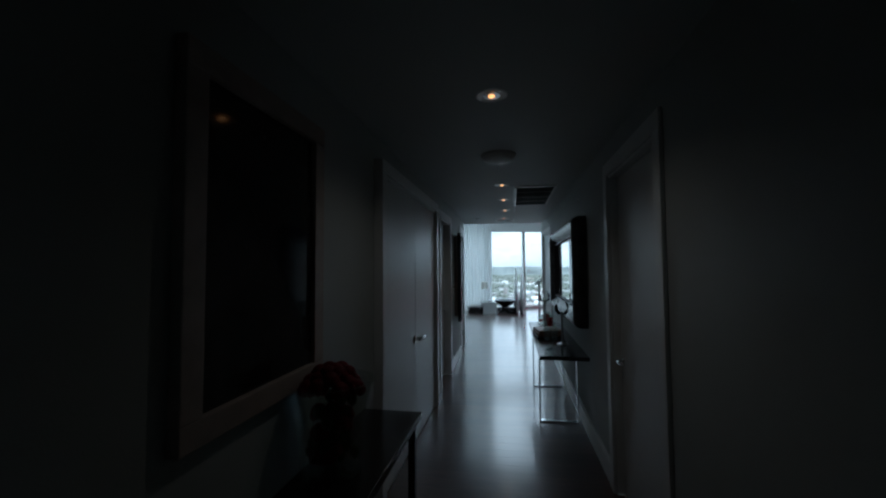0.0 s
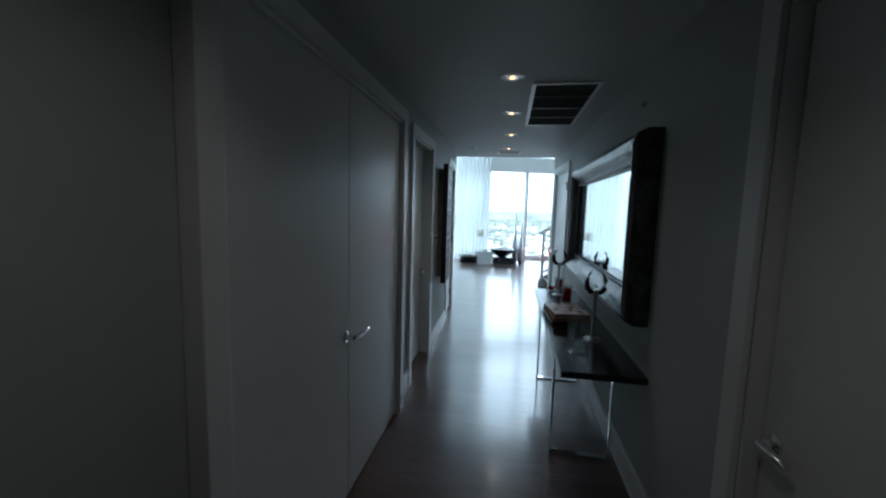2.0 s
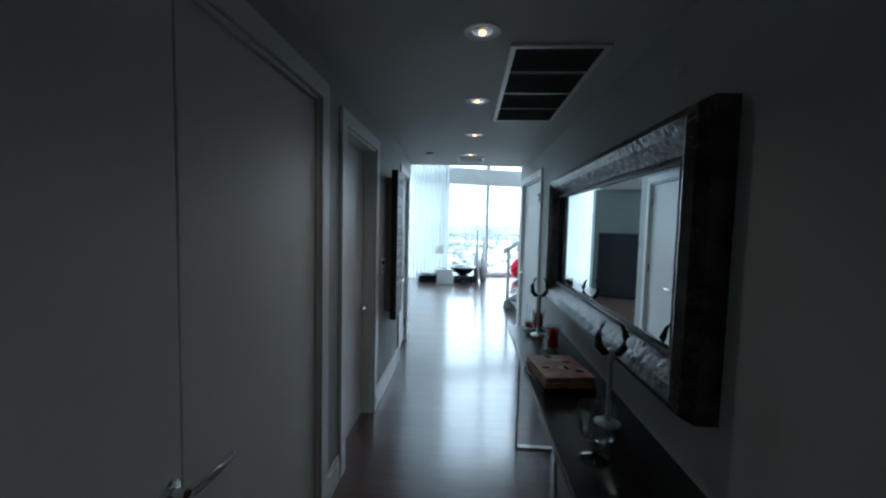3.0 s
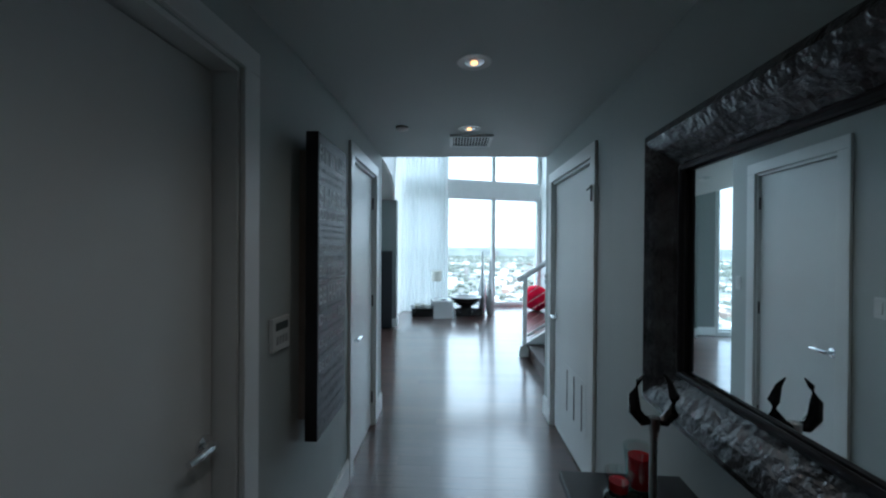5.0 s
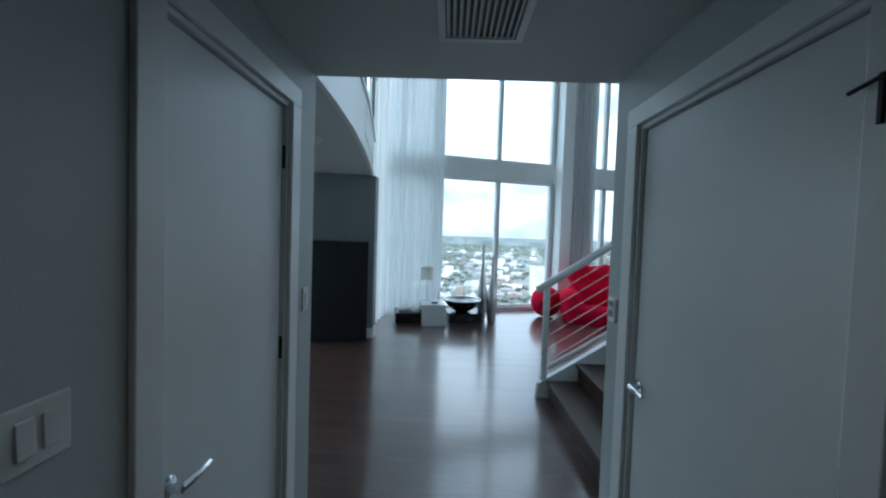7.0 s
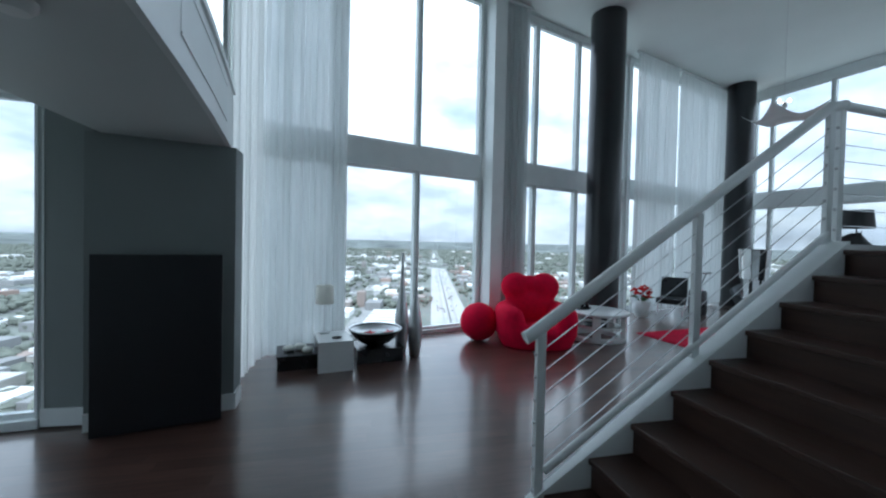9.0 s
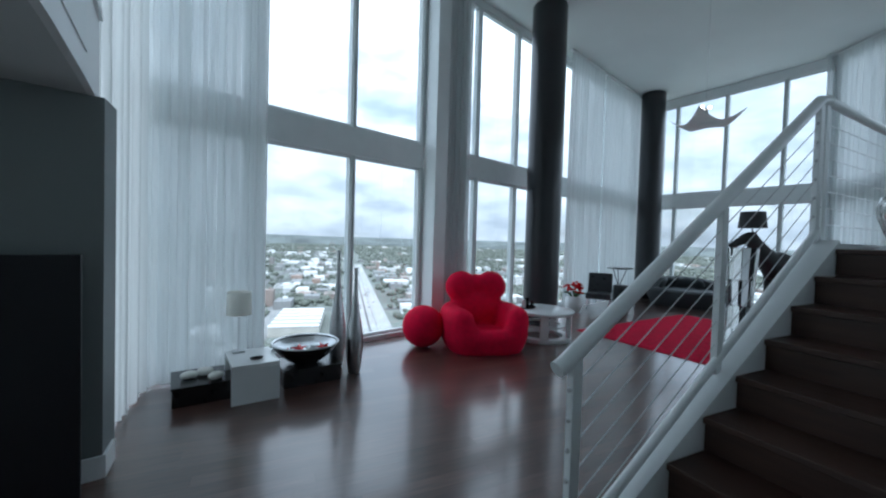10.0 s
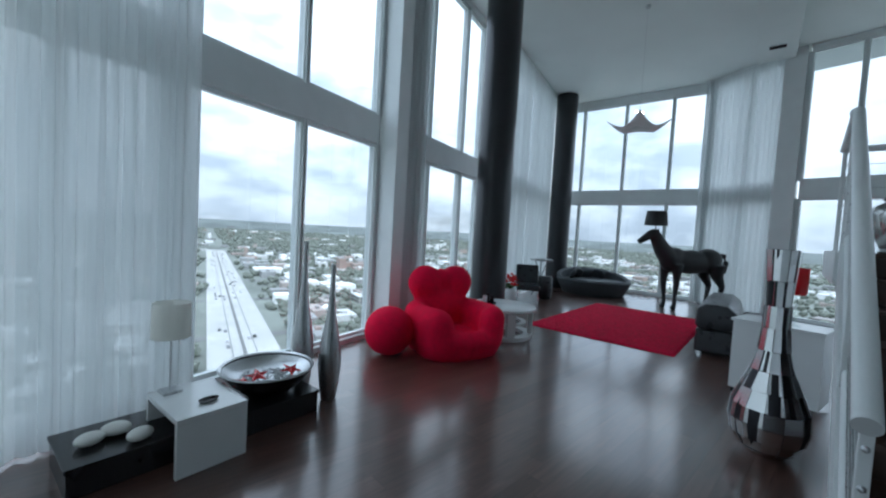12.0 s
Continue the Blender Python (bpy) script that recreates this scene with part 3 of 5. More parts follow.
def column(x, y, r, label):
    t = thing("column", rz(x, y, 0), label, "column", "black columns")
    bm = shape()
    lathe(bm, [(0.0, 0.0), (r + 0.01, 0.0), (r + 0.01, 0.03), (r, 0.04), (r, HL - 0.03), (r - 0.01, HL - 0.002), (0.0, HL - 0.001)], ID, 48)
    part("shaft", bm, COLUMN, t, "", True)
    return t


column(5.70, 6.82, 0.34, "tall round column painted glossy black")
column(11.55, 8.75, 0.34, "tall round black column by the corner window")

# ---- staircase ----
RISE, RUN, X1, Y0, Y1 = 0.1845, 0.290, 1.79, 0.085, 1.86
st = thing("staircase", rz(0, 0, 0), "straight staircase with dark wooden treads and white stringer", "staircase", "", "structure")
for n in range(1, 10):
    x = X1 + RUN * (n - 1)
    z = RISE * n
    x1 = x + RUN + 0.03 if n < 9 else 5.95
    bm = shape()
    bx(bm, x - 0.025, x1, Y0, Y1, z - 0.035, z, ID, 0.006)
    part("tread", bm, TREAD, st)
    bm = shape()
    bx(bm, x, x + 0.02, Y0, Y1, z - RISE + 0.001, z - 0.036)
    part("riser", bm, TREAD, st)
nose = lambda x: RISE + (x - X1) * RISE / RUN
bm = shape()
for y0 in (1.862,):
    v = []
    xa, xb = 1.66, 4.16
    pts = [(xa, 0.0), (xa + 0.02, nose(xa + 0.02) + 0.03), (xb, nose(xb) + 0.03), (xb, nose(xb) - 0.30), (2.02, 0.0)]
    lo = [bm.verts.new((x, y0, z)) for x, z in pts]
    hi = [bm.verts.new((x, y0 + 0.06 + 0.045 * (x - xa), z)) for x, z in pts]
    bm.faces.new(lo)
    bm.faces.new(hi[::-1])
    for i in range(len(pts)):
        j = (i + 1) % len(pts)
        bm.faces.new((lo[i], lo[j], hi[j], hi[i]))
bx(bm, 4.16, 5.98, 1.862, 2.04, 1.34, 1.70)
part("stringer", bm, WHITE, st)
bm = shape()
bx(bm, 4.16, 5.95, Y0, Y1, 1.36, 1.63)
part("landing_base", bm, WHITE, st)
bm = shape()
bx(bm, 4.5, 5.95, 1.70, 1.858, 0, 1.36)
bx(bm, 5.85, 5.95, Y0, 1.70, 0, 1.36)
part("landing_wall", bm, WHITE, st)

rl = thing("stair_rail", rz(0, 0, 0), "white tubular stair rail with thin steel cables", "railing")
RS = (2.74 - 1.12) / (4.12 - 1.68)
bm = shape()
tube(bm, [(1.64, 1.9, 1.10), (1.68, 1.9, 1.12), (4.16, 2.01, 2.74), (4.30, 2.02, 2.765)], 0.038, 16)
part("handrail", bm, WHITE, rl, "", True)
bm = shape()
tube(bm, [(1.78, 1.895, 0.30), (4.14, 1.99, 1.78)], 0.024, 12)
part("bottom_rail", bm, WHITE, rl, "", True)
LV = [(4.30, 2.02, 2.765), (5.80, 2.10, 2.76), (5.98, 0.3, 2.76)]
bm = shape()
tube(bm, LV[:2], 0.034, 14)
tube(bm, LV[1:], 0.034, 14)
blob(bm, LV[0], (0.045, 0.045, 0.045), ID, 2)
blob(bm, LV[1], (0.036, 0.036, 0.036), ID, 2)
part("landing_handrail", bm, WHITE, rl, "", True)


def post(x, y, z0, z1, studs):
    bm = shape()
    bx(bm, x - 0.028, x + 0.028, y - 0.019, y + 0.019, z0, z1, ID, 0.004)
    p = part("post", bm, WHITE, rl)
    for i in range(studs):
        z = z0 + (z1 - z0) * (i + 1) / (studs + 1)
        bm = shape()
        lathe(bm, [(0, 0), (0.012, 0.0), (0.012, 0.006), (0.006, 0.012), (0, 0.013)], pose(x - 0.028, y, z, 0, -90, 0), 10)
        part("cable_stud", bm, STEEL, p)


post(1.74, 1.895, 0.06, 1.14, 7)
post(2.90, 1.95, nose(2.90) + 0.02, 1.88, 0)
post(4.14, 2.0, nose(4.08) - 0.02, 2.70, 7)
post(4.28, 2.02, 1.50, 2.75, 7)
post(5.78, 2.09, 1.50, 2.74, 0)
post(5.95, 0.4, 1.667, 2.74, 0)
for i in range(7):
    f = (i + 1) / 8
    bm = shape()
    za, zb = 0.06 + 1.08 * f, nose(4.08) + 0.02 + (2.68 - nose(4.08) - 0.02) * f
    tube(bm, [(1.72, 1.895, za), (4.14, 2.0, zb)], 0.0032, 6)
    part("cable", bm, STEEL, rl)
    bm = shape()
    z = 1.72 + 1.0 * f
    tube(bm, [(4.28, 2.02, z), (5.78, 2.09, z), (5.95, 0.4, z)], 0.0032, 6)
    part("cable", bm, STEEL, rl)
bm = shape()
ribbon(bm, [(4.16, 2.06), (5.9, 2.18)], 0.0, 0.2, 1.40, 1.665)
structure("trim_landing_edge", bm, WHITE, "white edge of the stair landing", "trim")

# ---- hall fittings ----
LX = 0.805


def downlight(m, watts=0.6):
    t = thing("downlight", m, "recessed warm downlight with a white trim ring", "downlight", "hall downlights")
    bm = shape()
    lathe(bm, [(0.048, -0.002), (0.078, -0.004), (0.082, -0.001), (0.082, 0.0), (0.046, 0.0), (0.048, -0.002)], ID, 28)
    part("trim_ring", bm, WHITE, t, "", True)
    bm = shape()
    lathe(bm, [(0.046, -0.0015), (0.040, -0.0025), (0.0, -0.003)], ID, 24)
    part("reflector", bm, STEEL, t, "", True)
    bm = shape()
    lathe(bm, [(0.0, -0.012), (0.014, -0.010), (0.017, -0.004), (0.017, -0.003), (0.0, -0.003)], ID, 16)
    part("bulb", bm, WARM, t, "glowing warm bulb", True)
    d = bpy.data.lights.new("downlight_lamp", "SPOT")
    d.energy, d.color, d.spot_size, d.spot_blend, d.shadow_soft_size = watts, (1.0, 0.84, 0.7), radians(140), 0.8, 0.03
    ob = new("lamp_light", d)
    ob.parent = t
    ob.location = (0, 0, -0.03)
    return t


downlight(E_ @ pose(LX, -6.04, H), 0.8)
for y in (-3.80, -2.86, -1.87):
    downlight(E_ @ pose(LX, y, H))
downlight(pose(LX, -0.90, H))

dl = thing("ceiling_light", E_ @ pose(LX, -4.95, H), "round flush opal ceiling light, switched off", "ceiling light")
bm = shape()
lathe(bm, [(0.14, 0.0), (0.14, -0.015), (0.13, -0.02), (0.13, 0.0), (0.14, 0.0)], ID, 36)
part("rim", bm, WHITE, dl, "", True)
bm = shape()
lathe(bm, [(0.13, -0.018), (0.118, -0.036), (0.09, -0.05), (0.05, -0.057), (0.0, -0.06)], ID, 36)
part("diffuser", bm, OPAL, dl, "", True)


def air_grille(name, m, x0, x1, y0, y1, panels, label, slats):
    t = thing(name, m, label, "air vent")
    bm = shape()
    b = 0.028
    bx(bm, x0, x1, y0, y0 + b, H - 0.014, H, ID, 0.003)
    bx(bm, x0, x1, y1 - b, y1, H - 0.014, H, ID, 0.003)
    bx(bm, x0, x0 + b, y0 + b, y1 - b, H - 0.014, H, ID, 0.003)
    bx(bm, x1 - b, x1, y0 + b, y1 - b, H - 0.014, H, ID, 0.003)
    part("frame", bm, WHITE, t)
    bm = shape()
    bx(bm, x0 + b, x1 - b, y0 + b, y1 - b, H - 0.003, H - 0.001)
    part("backing", bm, BLACKMATTE, t)
    for i in range(1, panels):
        y = y0 + (y1 - y0) * i / panels
        bm = shape()
        bx(bm, x0 + b, x1 - b, y - 0.009, y + 0.009, H - 0.012, H - 0.003)
        part("cross_bar", bm, WHITE, t)
    for i in range(slats[0]):
        if slats[1] == "x":
            x = x0 + b + (x1 - x0 - 2 * b) * (i + 0.5) / slats[0]
            bm = shape()
            bx(bm, -0.0025, 0.0025, y0 + b, y1 - b, -0.006, 0.006, pose(x, 0, H - 0.008, 0, 38, 0))
        else:
            y = y0 + b + (y1 - y0 - 2 * b) * (i + 0.5) / slats[0]
            bm = shape()
            bx(bm, x0 + b, x1 - b, -0.0025, 0.0025, -0.006, 0.006, pose(0, y, H - 0.008, 40, 0, 0))
        part("slat", bm, GREYLCD if slats[1] == "y" else WHITE, t)
    return t


air_grille("return_air_grille", E_, 0.94, 1.40, -3.69, -2.40, 4, "large dark return-air grille with a white frame", (36, "y"))
air_grille("supply_vent", ID, 0.66, 1.0, -0.745, -0.42, 1, "small white slotted supply vent", (12, "x"))

sm = thing("smoke_detector", pose(0.32, -0.93, H), "small round white smoke detector", "smoke detector")
bm = shape()
lathe(bm, [(0.045, 0.0), (0.045, -0.012), (0.03, -0.024), (0.0, -0.026)], ID, 24)
part("housing", bm, PLASTIC, sm, "", True)
sm2 = thing("smoke_detector", pose(-0.57, 1.58, SL), "round grey smoke detector under the mezzanine", "smoke detector")
bm = shape()
lathe(bm, [(0.07, 0.0), (0.07, -0.02), (0.05, -0.045), (0.0, -0.05)], ID, 24)
part("housing", bm, PLASTIC, sm2, "", True)
ws = thing("wall_sensor", E_ @ pose(1.58, -3.95, 2.22), "small dark dome sensor high on the wall", "sensor")
bm = shape()
blob(bm, (-0.01, 0, 0), (0.02, 0.022, 0.022), ID, 2)
part("dome", bm, PLASTIC, ws, "", True)


def wall_plate(name, m, w, h, rockers, label, category, screen=False):
    """A plate on a wall face at local y = 0."""
    t = thing(name, m, label, category)
    bm = shape()
    bx(bm, -w / 2, w / 2, 0, 0.018 if screen else 0.008, -h / 2, h / 2, ID, 0.004)
    part("plate", bm, PLASTIC, t)
    y = 0.018 if screen else 0.008
    if screen:
        bm = shape()
        bx(bm, -w * 0.36, w * 0.36, y, y + 0.002, h * 0.12, h * 0.36, ID, 0.0008)
        part("display", bm, GREYLCD, t)
        for i in range(4):
            bm = shape()
            bx(bm, -w * 0.34 + i * w * 0.18, -w * 0.22 + i * w * 0.18, y, y + 0.003, -h * 0.3, -h * 0.05, ID, 0.001)
            part("button", bm, LETTER, t)
    for i in range(rockers):
        u = (i - (rockers - 1) / 2) * 0.046
        bm = shape()
        bx(bm, u - 0.016, u + 0.016, y, y + 0.005, -0.033, 0.033, pose(0, 0, 0, 3, 0, 0), 0.002)
        part("rocker", bm, PLASTIC, t)
    return t


wall_plate("control_panel", ML_B @ pose(0.637, 0, 1.215), 0.14, 0.135, 0, "white wall control panel with a small dark display", "control panel", True)
wall_plate("light_switch", ML_F @ pose(1.38, 0, 1.25), 0.125, 0.12, 2, "white double light switch", "light switch")
wall_plate("light_switch", ML_F @ pose(0.10, 0, 1.28), 0.075, 0.12, 1, "white light switch at the hall mouth", "light switch")
wall_plate("thermostat", MR_F @ pose(1.42, 0, 1.28), 0.085, 0.12, 0, "small white wall thermostat by the utility door", "thermostat", True)

# canvas sign
cs = thing("canvas_sign", pose(0.0, -1.795, 1.39), "tall black canvas sign with grey rules in mixed lettering", "canvas sign")
bm = shape()
bx(bm, 0.034, 0.092, -0.218, 0.218, -0.69, 0.70, ID, 0.004)
part("canvas", bm, CANVASBLACK, cs)
bm = shape()
bx(bm, -0.02, 0.034, -0.15, 0.15, -0.62, 0.63)
part("stretcher", bm, FRAMEWOOD, cs)
LINES = [("FAMILY RULES", 0.608, 0.085), ("", 0.537, 0.03), ("", 0.497, 0.03), ("SHARE", 0.418, 0.1), ("DO YOUR BEST", 0.335, 0.056), ("", 0.288, 0.02), ("", 0.26, 0.02),
         ("", 0.228, 0.024), ("Say I love you", 0.178, 0.054), ("TRY NEW THINGS", 0.126, 0.034), ("Be Thankful", 0.074, 0.06), ("Show Compassion", 0.022, 0.032),
         ("BE HAPPY", -0.042, 0.085), ("", -0.104, 0.026), ("Dream Big", -0.158, 0.068), ("", -0.208, 0.02), ("Laugh Out Loud", -0.262, 0.06), ("", -0.312, 0.022),
         ("BE GRATEFUL", -0.362, 0.052), ("", -0.42, 0.046), ("", -0.474, 0.03), ("", -0.53, 0.05), ("", -0.585, 0.03), ("", -0.64, 0.05)]


def letters_of(me):
    """Split a line of lettering into one bmesh for each letter."""
    bm = bmesh.new()
    bm.from_mesh(me)
    seen, islands = set(), []
    for v in bm.verts:
        if v in seen:
            continue
        stack, isle = [v], []
        seen.add(v)
        while stack:
            q = stack.pop()
            isle.append(q)
            for e in q.link_edges:
                o = e.other_vert(q)
                if o not in seen:
                    seen.add(o)
                    stack.append(o)
        islands.append((min(q.co.y for q in isle), max(q.co.y for q in isle), isle))
    islands.sort(key=lambda i: i[0])
    groups, end = [], None
    for lo_, hi_y, isle in islands:
        if end is None or lo_ > end:
            groups.append([])
            end = hi_y
        groups[-1] += isle
        end = max(end, hi_y)
    out = []
    for g in groups:
        keep = set(g)
        w = bmesh.new()
        m = {v: w.verts.new(v.co) for v in g}
        for f in bm.faces:
            if f.verts[0] in keep:
                w.faces.new([m[v] for v in f.verts])
        out.append(w)
    bm.free()
    return out


for words, zc, hgt in LINES:
    if words:
        cu = bpy.data.curves.new("line", "FONT")
        cu.body, cu.extrude, cu.offset, cu.align_x, cu.align_y = words, 0.0003, 0.016, "CENTER", "CENTER"
        tmp = new("line", cu)
        bpy.context.view_layer.update()
        me = bpy.data.meshes.new_from_object(tmp.evaluated_get(bpy.context.evaluated_depsgraph_get()))
        bpy.data.objects.remove(tmp)
        co = np.array([v.co[:] for v in me.vertices])
        lo, hi = co.min(0), co.max(0)
        sx, sy = 0.40 / (hi[0] - lo[0]), hgt * 0.92 / (hi[1] - lo[1])
        cx, cy = (lo[0] + hi[0]) / 2, (lo[1] + hi[1]) / 2
        me.transform(Matrix(((0, 0, 1, 0.0926), (sx, 0, 0, -sx * cx), (0, sy, 0, zc - sy * cy), (0, 0, 0, 1))))
        for glyph in letters_of(me):
            part("letter", glyph, LETTER, cs)
        bpy.data.meshes.remove(me)
    else:
        rnd = random.Random(int((zc + 1) * 1000))
        u = -0.2
        bm = shape()
        while u < 0.18:
            w = min(rnd.uniform(0.012, 0.03), 0.2 - u)
            h2 = hgt * rnd.uniform(0.28, 0.46)
            bx(bm, 0.0922, 0.0928, u, u + w, zc - hgt * 0.34, zc - hgt * 0.34 + h2 * 1.6)
            u += w + rnd.choice((0.005, 0.005, 0.006, 0.016))
        tagged(part("faint_line", bm, DARKPRINT, cs), "", "", "", "stuff")

# framed print at the entry
ap = thing("framed_print", E_ @ pose(0.0, -6.74, 1.63), "dark framed print behind glass with a pale wooden frame", "picture")
bm = shape()
for a in ((-0.39, 0.39, -0.57, -0.49), (-0.39, 0.39, 0.49, 0.57), (-0.39, -0.31, -0.49, 0.49), (0.31, 0.39, -0.49, 0.49)):
    bx(bm, 0.0, 0.04, a[0], a[1], a[2], a[3], ID, 0.004)
part("frame", bm, FRAMEWOOD, ap)
bm = shape()
bx(bm, 0.0, 0.018, -0.31, 0.31, -0.49, 0.49)
part("print", bm, ARTDARK, ap)

# mirror
mi = thing("wall_mirror", E_ @ pose(1.58, -3.20, 1.50), "long wall mirror in a wide hammered dark metal frame", "mirror")
MW, MH, FW = 0.90, 0.35, 0.19
bm = shape()
prof = [(0.0, -0.0), (0.0, -0.075), (0.02, -0.115), (0.055, -0.13), (0.10, -0.11), (0.15, -0.07), (0.19, -0.048), (0.19, 0.0)]
ringv = []
for d, x in prof:
    hw, hh = MW + FW - d, MH + 0.17 - d * 0.17 / FW
    ring = []
    for sy, sz in ((-1, -1), (1, -1), (1, 1), (-1, 1)):
        ring.append(bm.verts.new((x, sy * hw, sz * hh)))
    ringv.append(ring)
for a, b in zip(ringv, ringv[1:]):
    for k in range(4):
        bm.faces.new((a[k], a[(k + 1) % 4], b[(k + 1) % 4], b[k]))
fr = part("frame", bm, HAMMERED, mi)
bm = shape()
for sz in (-1, 1):
    tube(bm, [(-0.06, -MW - 0.01, sz * (MH + 0.004)), (-0.06, MW + 0.01, sz * (MH + 0.004))], 0.012, 8)
for sy in (-1, 1):
    tube(bm, [(-0.06, sy * (MW + 0.004), -MH), (-0.06, sy * (MW + 0.004), MH)], 0.012, 8)
part("inner_bead", bm, DARKMETAL, mi, "dark metal inner bead", True)
bm = shape()
bx(bm, -0.045, -0.04, -MW, MW, -MH, MH)
part("mirror_glass", bm, MIRROR, mi)

# console table
ct = thing("console_table", E_, "slim black console table on chrome sled legs", "console table")
bm = shape()
bx(bm, 1.13, 1.56, -4.42, -2.22, 0.715, 0.75, ID, 0.004)
part("tabletop", bm, BLACK, ct)
for y in (-3.95, -2.80):
    bm = shape()
    bx(bm, 1.15, 1.165, y - 0.02, y + 0.02, 0.0, 0.715, ID, 0.002)
    bx(bm, 1.515, 1.53, y - 0.02, y + 0.02, 0.0, 0.715, ID, 0.002)
    bx(bm, 1.165, 1.515, y - 0.02, y + 0.02, 0.0, 0.015, ID, 0.002)
    part("sled_leg", bm, CHROME, ct)


def horn_holder(x, y, label):
    t = thing("candle_holder", E_ @ pose(x, y, 0.75), label, "candle holder", "horned candle holders")
    bm = shape()
    lathe(bm, [(0.0, 0.0), (0.055, 0.0), (0.055, 0.008), (0.016, 0.02), (0.011, 0.05), (0.011, 0.27), (0.017, 0.30), (0.017, 0.33), (0.0, 0.335)], ID, 20)
    part("stem", bm, STEEL, t, "", True)
    for s in (-1, 1):
        bm = shape()
        tube(bm, [(s * 0.004, 0, 0.318), (s * 0.03, 0, 0.318), (s * 0.054, 0, 0.345), (s * 0.058, 0, 0.39), (s * 0.044, 0, 0.435), (s * 0.026, 0, 0.458)], 0.02, 10, ID, [0.011, 0.017, 0.018, 0.015, 0.008, 0.002])
        part("horn", bm, BLACK, t, "", True)
    return t


horn_holder(1.34, -2.50, "tall candle holder with two curved dark horns")
horn_holder(1.40, -3.85, "tall dark candle holder with curved horns by the mirror")
for x, y, r, hgt in ((1.37, -2.88, 0.042, 0.15), (1.37, -2.34, 0.042, 0.13), (1.29, -2.37, 0.034, 0.06)):
    t = thing("candle_glass", E_ @ pose(x, y, 0.75), "red candle in a clear glass holder", "candle", "red candles")
    bm = shape()
    lathe(bm, [(0.0, 0.0), (r + 0.01, 0.0), (r + 0.012, 0.01), (r * 0.95, 0.02), (r + 0.012, hgt + 0.03), (r + 0.009, hgt + 0.03), (r * 0.9, 0.03), (0.0, 0.028)], ID, 24)
    part("glass", bm, GLASS, t, "", True)
    bm = shape()
    lathe(bm, [(0.0, 0.031), (r * 0.85, 0.031), (r * 0.9, hgt), (0.0, hgt)], ID, 24)
    part("wax", bm, REDGLOSS, t, "red wax", True)
bk = thing("picture_book", E_ @ pose(1.29, -3.40, 0.75, 0, 0, 8), "stacked art books with a patterned brown cover", "book")
for i in range(3):
    bm = shape()
    bx(bm, -0.14 + i * 0.006, 0.14 - i * 0.004, -0.17, 0.17, 0.0 + i * 0.03, 0.028 + i * 0.03, ID, 0.002)
    part("volume", bm, (BLACK, PAPER, PAPER)[i], bk)
rnd = random.Random(17)
for i in range(9):
    a, b = rnd.uniform(-0.11, 0.09), rnd.uniform(-0.14, 0.12)
    bm = shape()
    bx(bm, a, a + rnd.uniform(0.015, 0.05), b, b + rnd.uniform(0.01, 0.05), 0.088, 0.0892)
    part("cover_print", bm, BLACK if i % 3 else LETTER, bk)
gv = thing("glass_vase", E_ @ pose(1.26, -4.12, 0.75), "clear footed glass goblet vase", "vase")
bm = shape()
lathe(bm, [(0.0, 0.0), (0.05, 0.0), (0.05, 0.006), (0.012, 0.02), (0.012, 0.06), (0.06, 0.09), (0.07, 0.2), (0.067, 0.2), (0.056, 0.094), (0.0, 0.075)], ID, 28)
part("bowl", bm, GLASS, gv, "", True)

# entry console with flowers
ec = thing("entry_table", E_, "dark narrow entry table against the wall", "console table")
bm = shape()
bx(bm, 0.02, 0.37, -7.5, -5.80, 0.68, 0.72, ID, 0.004)
part("tabletop", bm, BLACK, ec)
for x in (0.05, 0.33):
    for y in (-7.45, -5.86):
        bm = shape()
        bx(bm, x - 0.02, x + 0.02, y - 0.02, y + 0.02, 0, 0.68, ID, 0.002)
        part("leg", bm, BLACK, ec)
fv = thing("flower_vase", E_ @ pose(0.15, -6.49, 0.72), "clear flared glass vase packed with dark red roses", "flowers")
bm = shape()
lathe(bm, [(0.0, 0.0), (0.115, 0.0), (0.124, 0.015), (0.128, 0.12), (0.145, 0.25), (0.182, 0.37), (0.172, 0.372), (0.137, 0.25), (0.122, 0.12), (0.112, 0.022), (0.0, 0.02)], ID, 40)
part("glass_vase", bm, GLASS, fv, "", True)
rnd = random.Random(5)
for i in range(34):
    if i < 22:
        a, r = i * 2.4, 0.105 * math.sqrt((i + 0.5) / 22)
        c = Vector((r * math.cos(a), r * math.sin(a), 0.35 + 0.06 * (1 - (r / 0.105) ** 2) + rnd.uniform(-0.012, 0.012)))
    else:
        a, r = i * 2.4, rnd.uniform(0.05, 0.075)
        c = Vector((r * math.cos(a), r * math.sin(a), rnd.uniform(0.07, 0.24)))
    bm = shape()
    blob(bm, c, (0.034, 0.034, 0.03), ID, 2)
    for k in range(7):
        b = k * 0.9 + i
        blob(bm, c + Vector((0.022 * math.cos(b), 0.022 * math.sin(b), -0.006 - 0.002 * k)), (0.019, 0.019, 0.024), pose(0, 0, 0), 1)
    part("rose", bm, ROSE, fv, "", True)
bm = shape()
for i in range(40):
    a, r, z = rnd.uniform(0, 6.28), 0.098 * math.sqrt(rnd.random()), rnd.uniform(0.05, 0.30)
    blob(bm, (r * math.cos(a), r * math.sin(a), z), (0.024, 0.012, 0.03), ID, 1)
part("leaf_filling", bm, LEAF, fv, "dark green leaves")

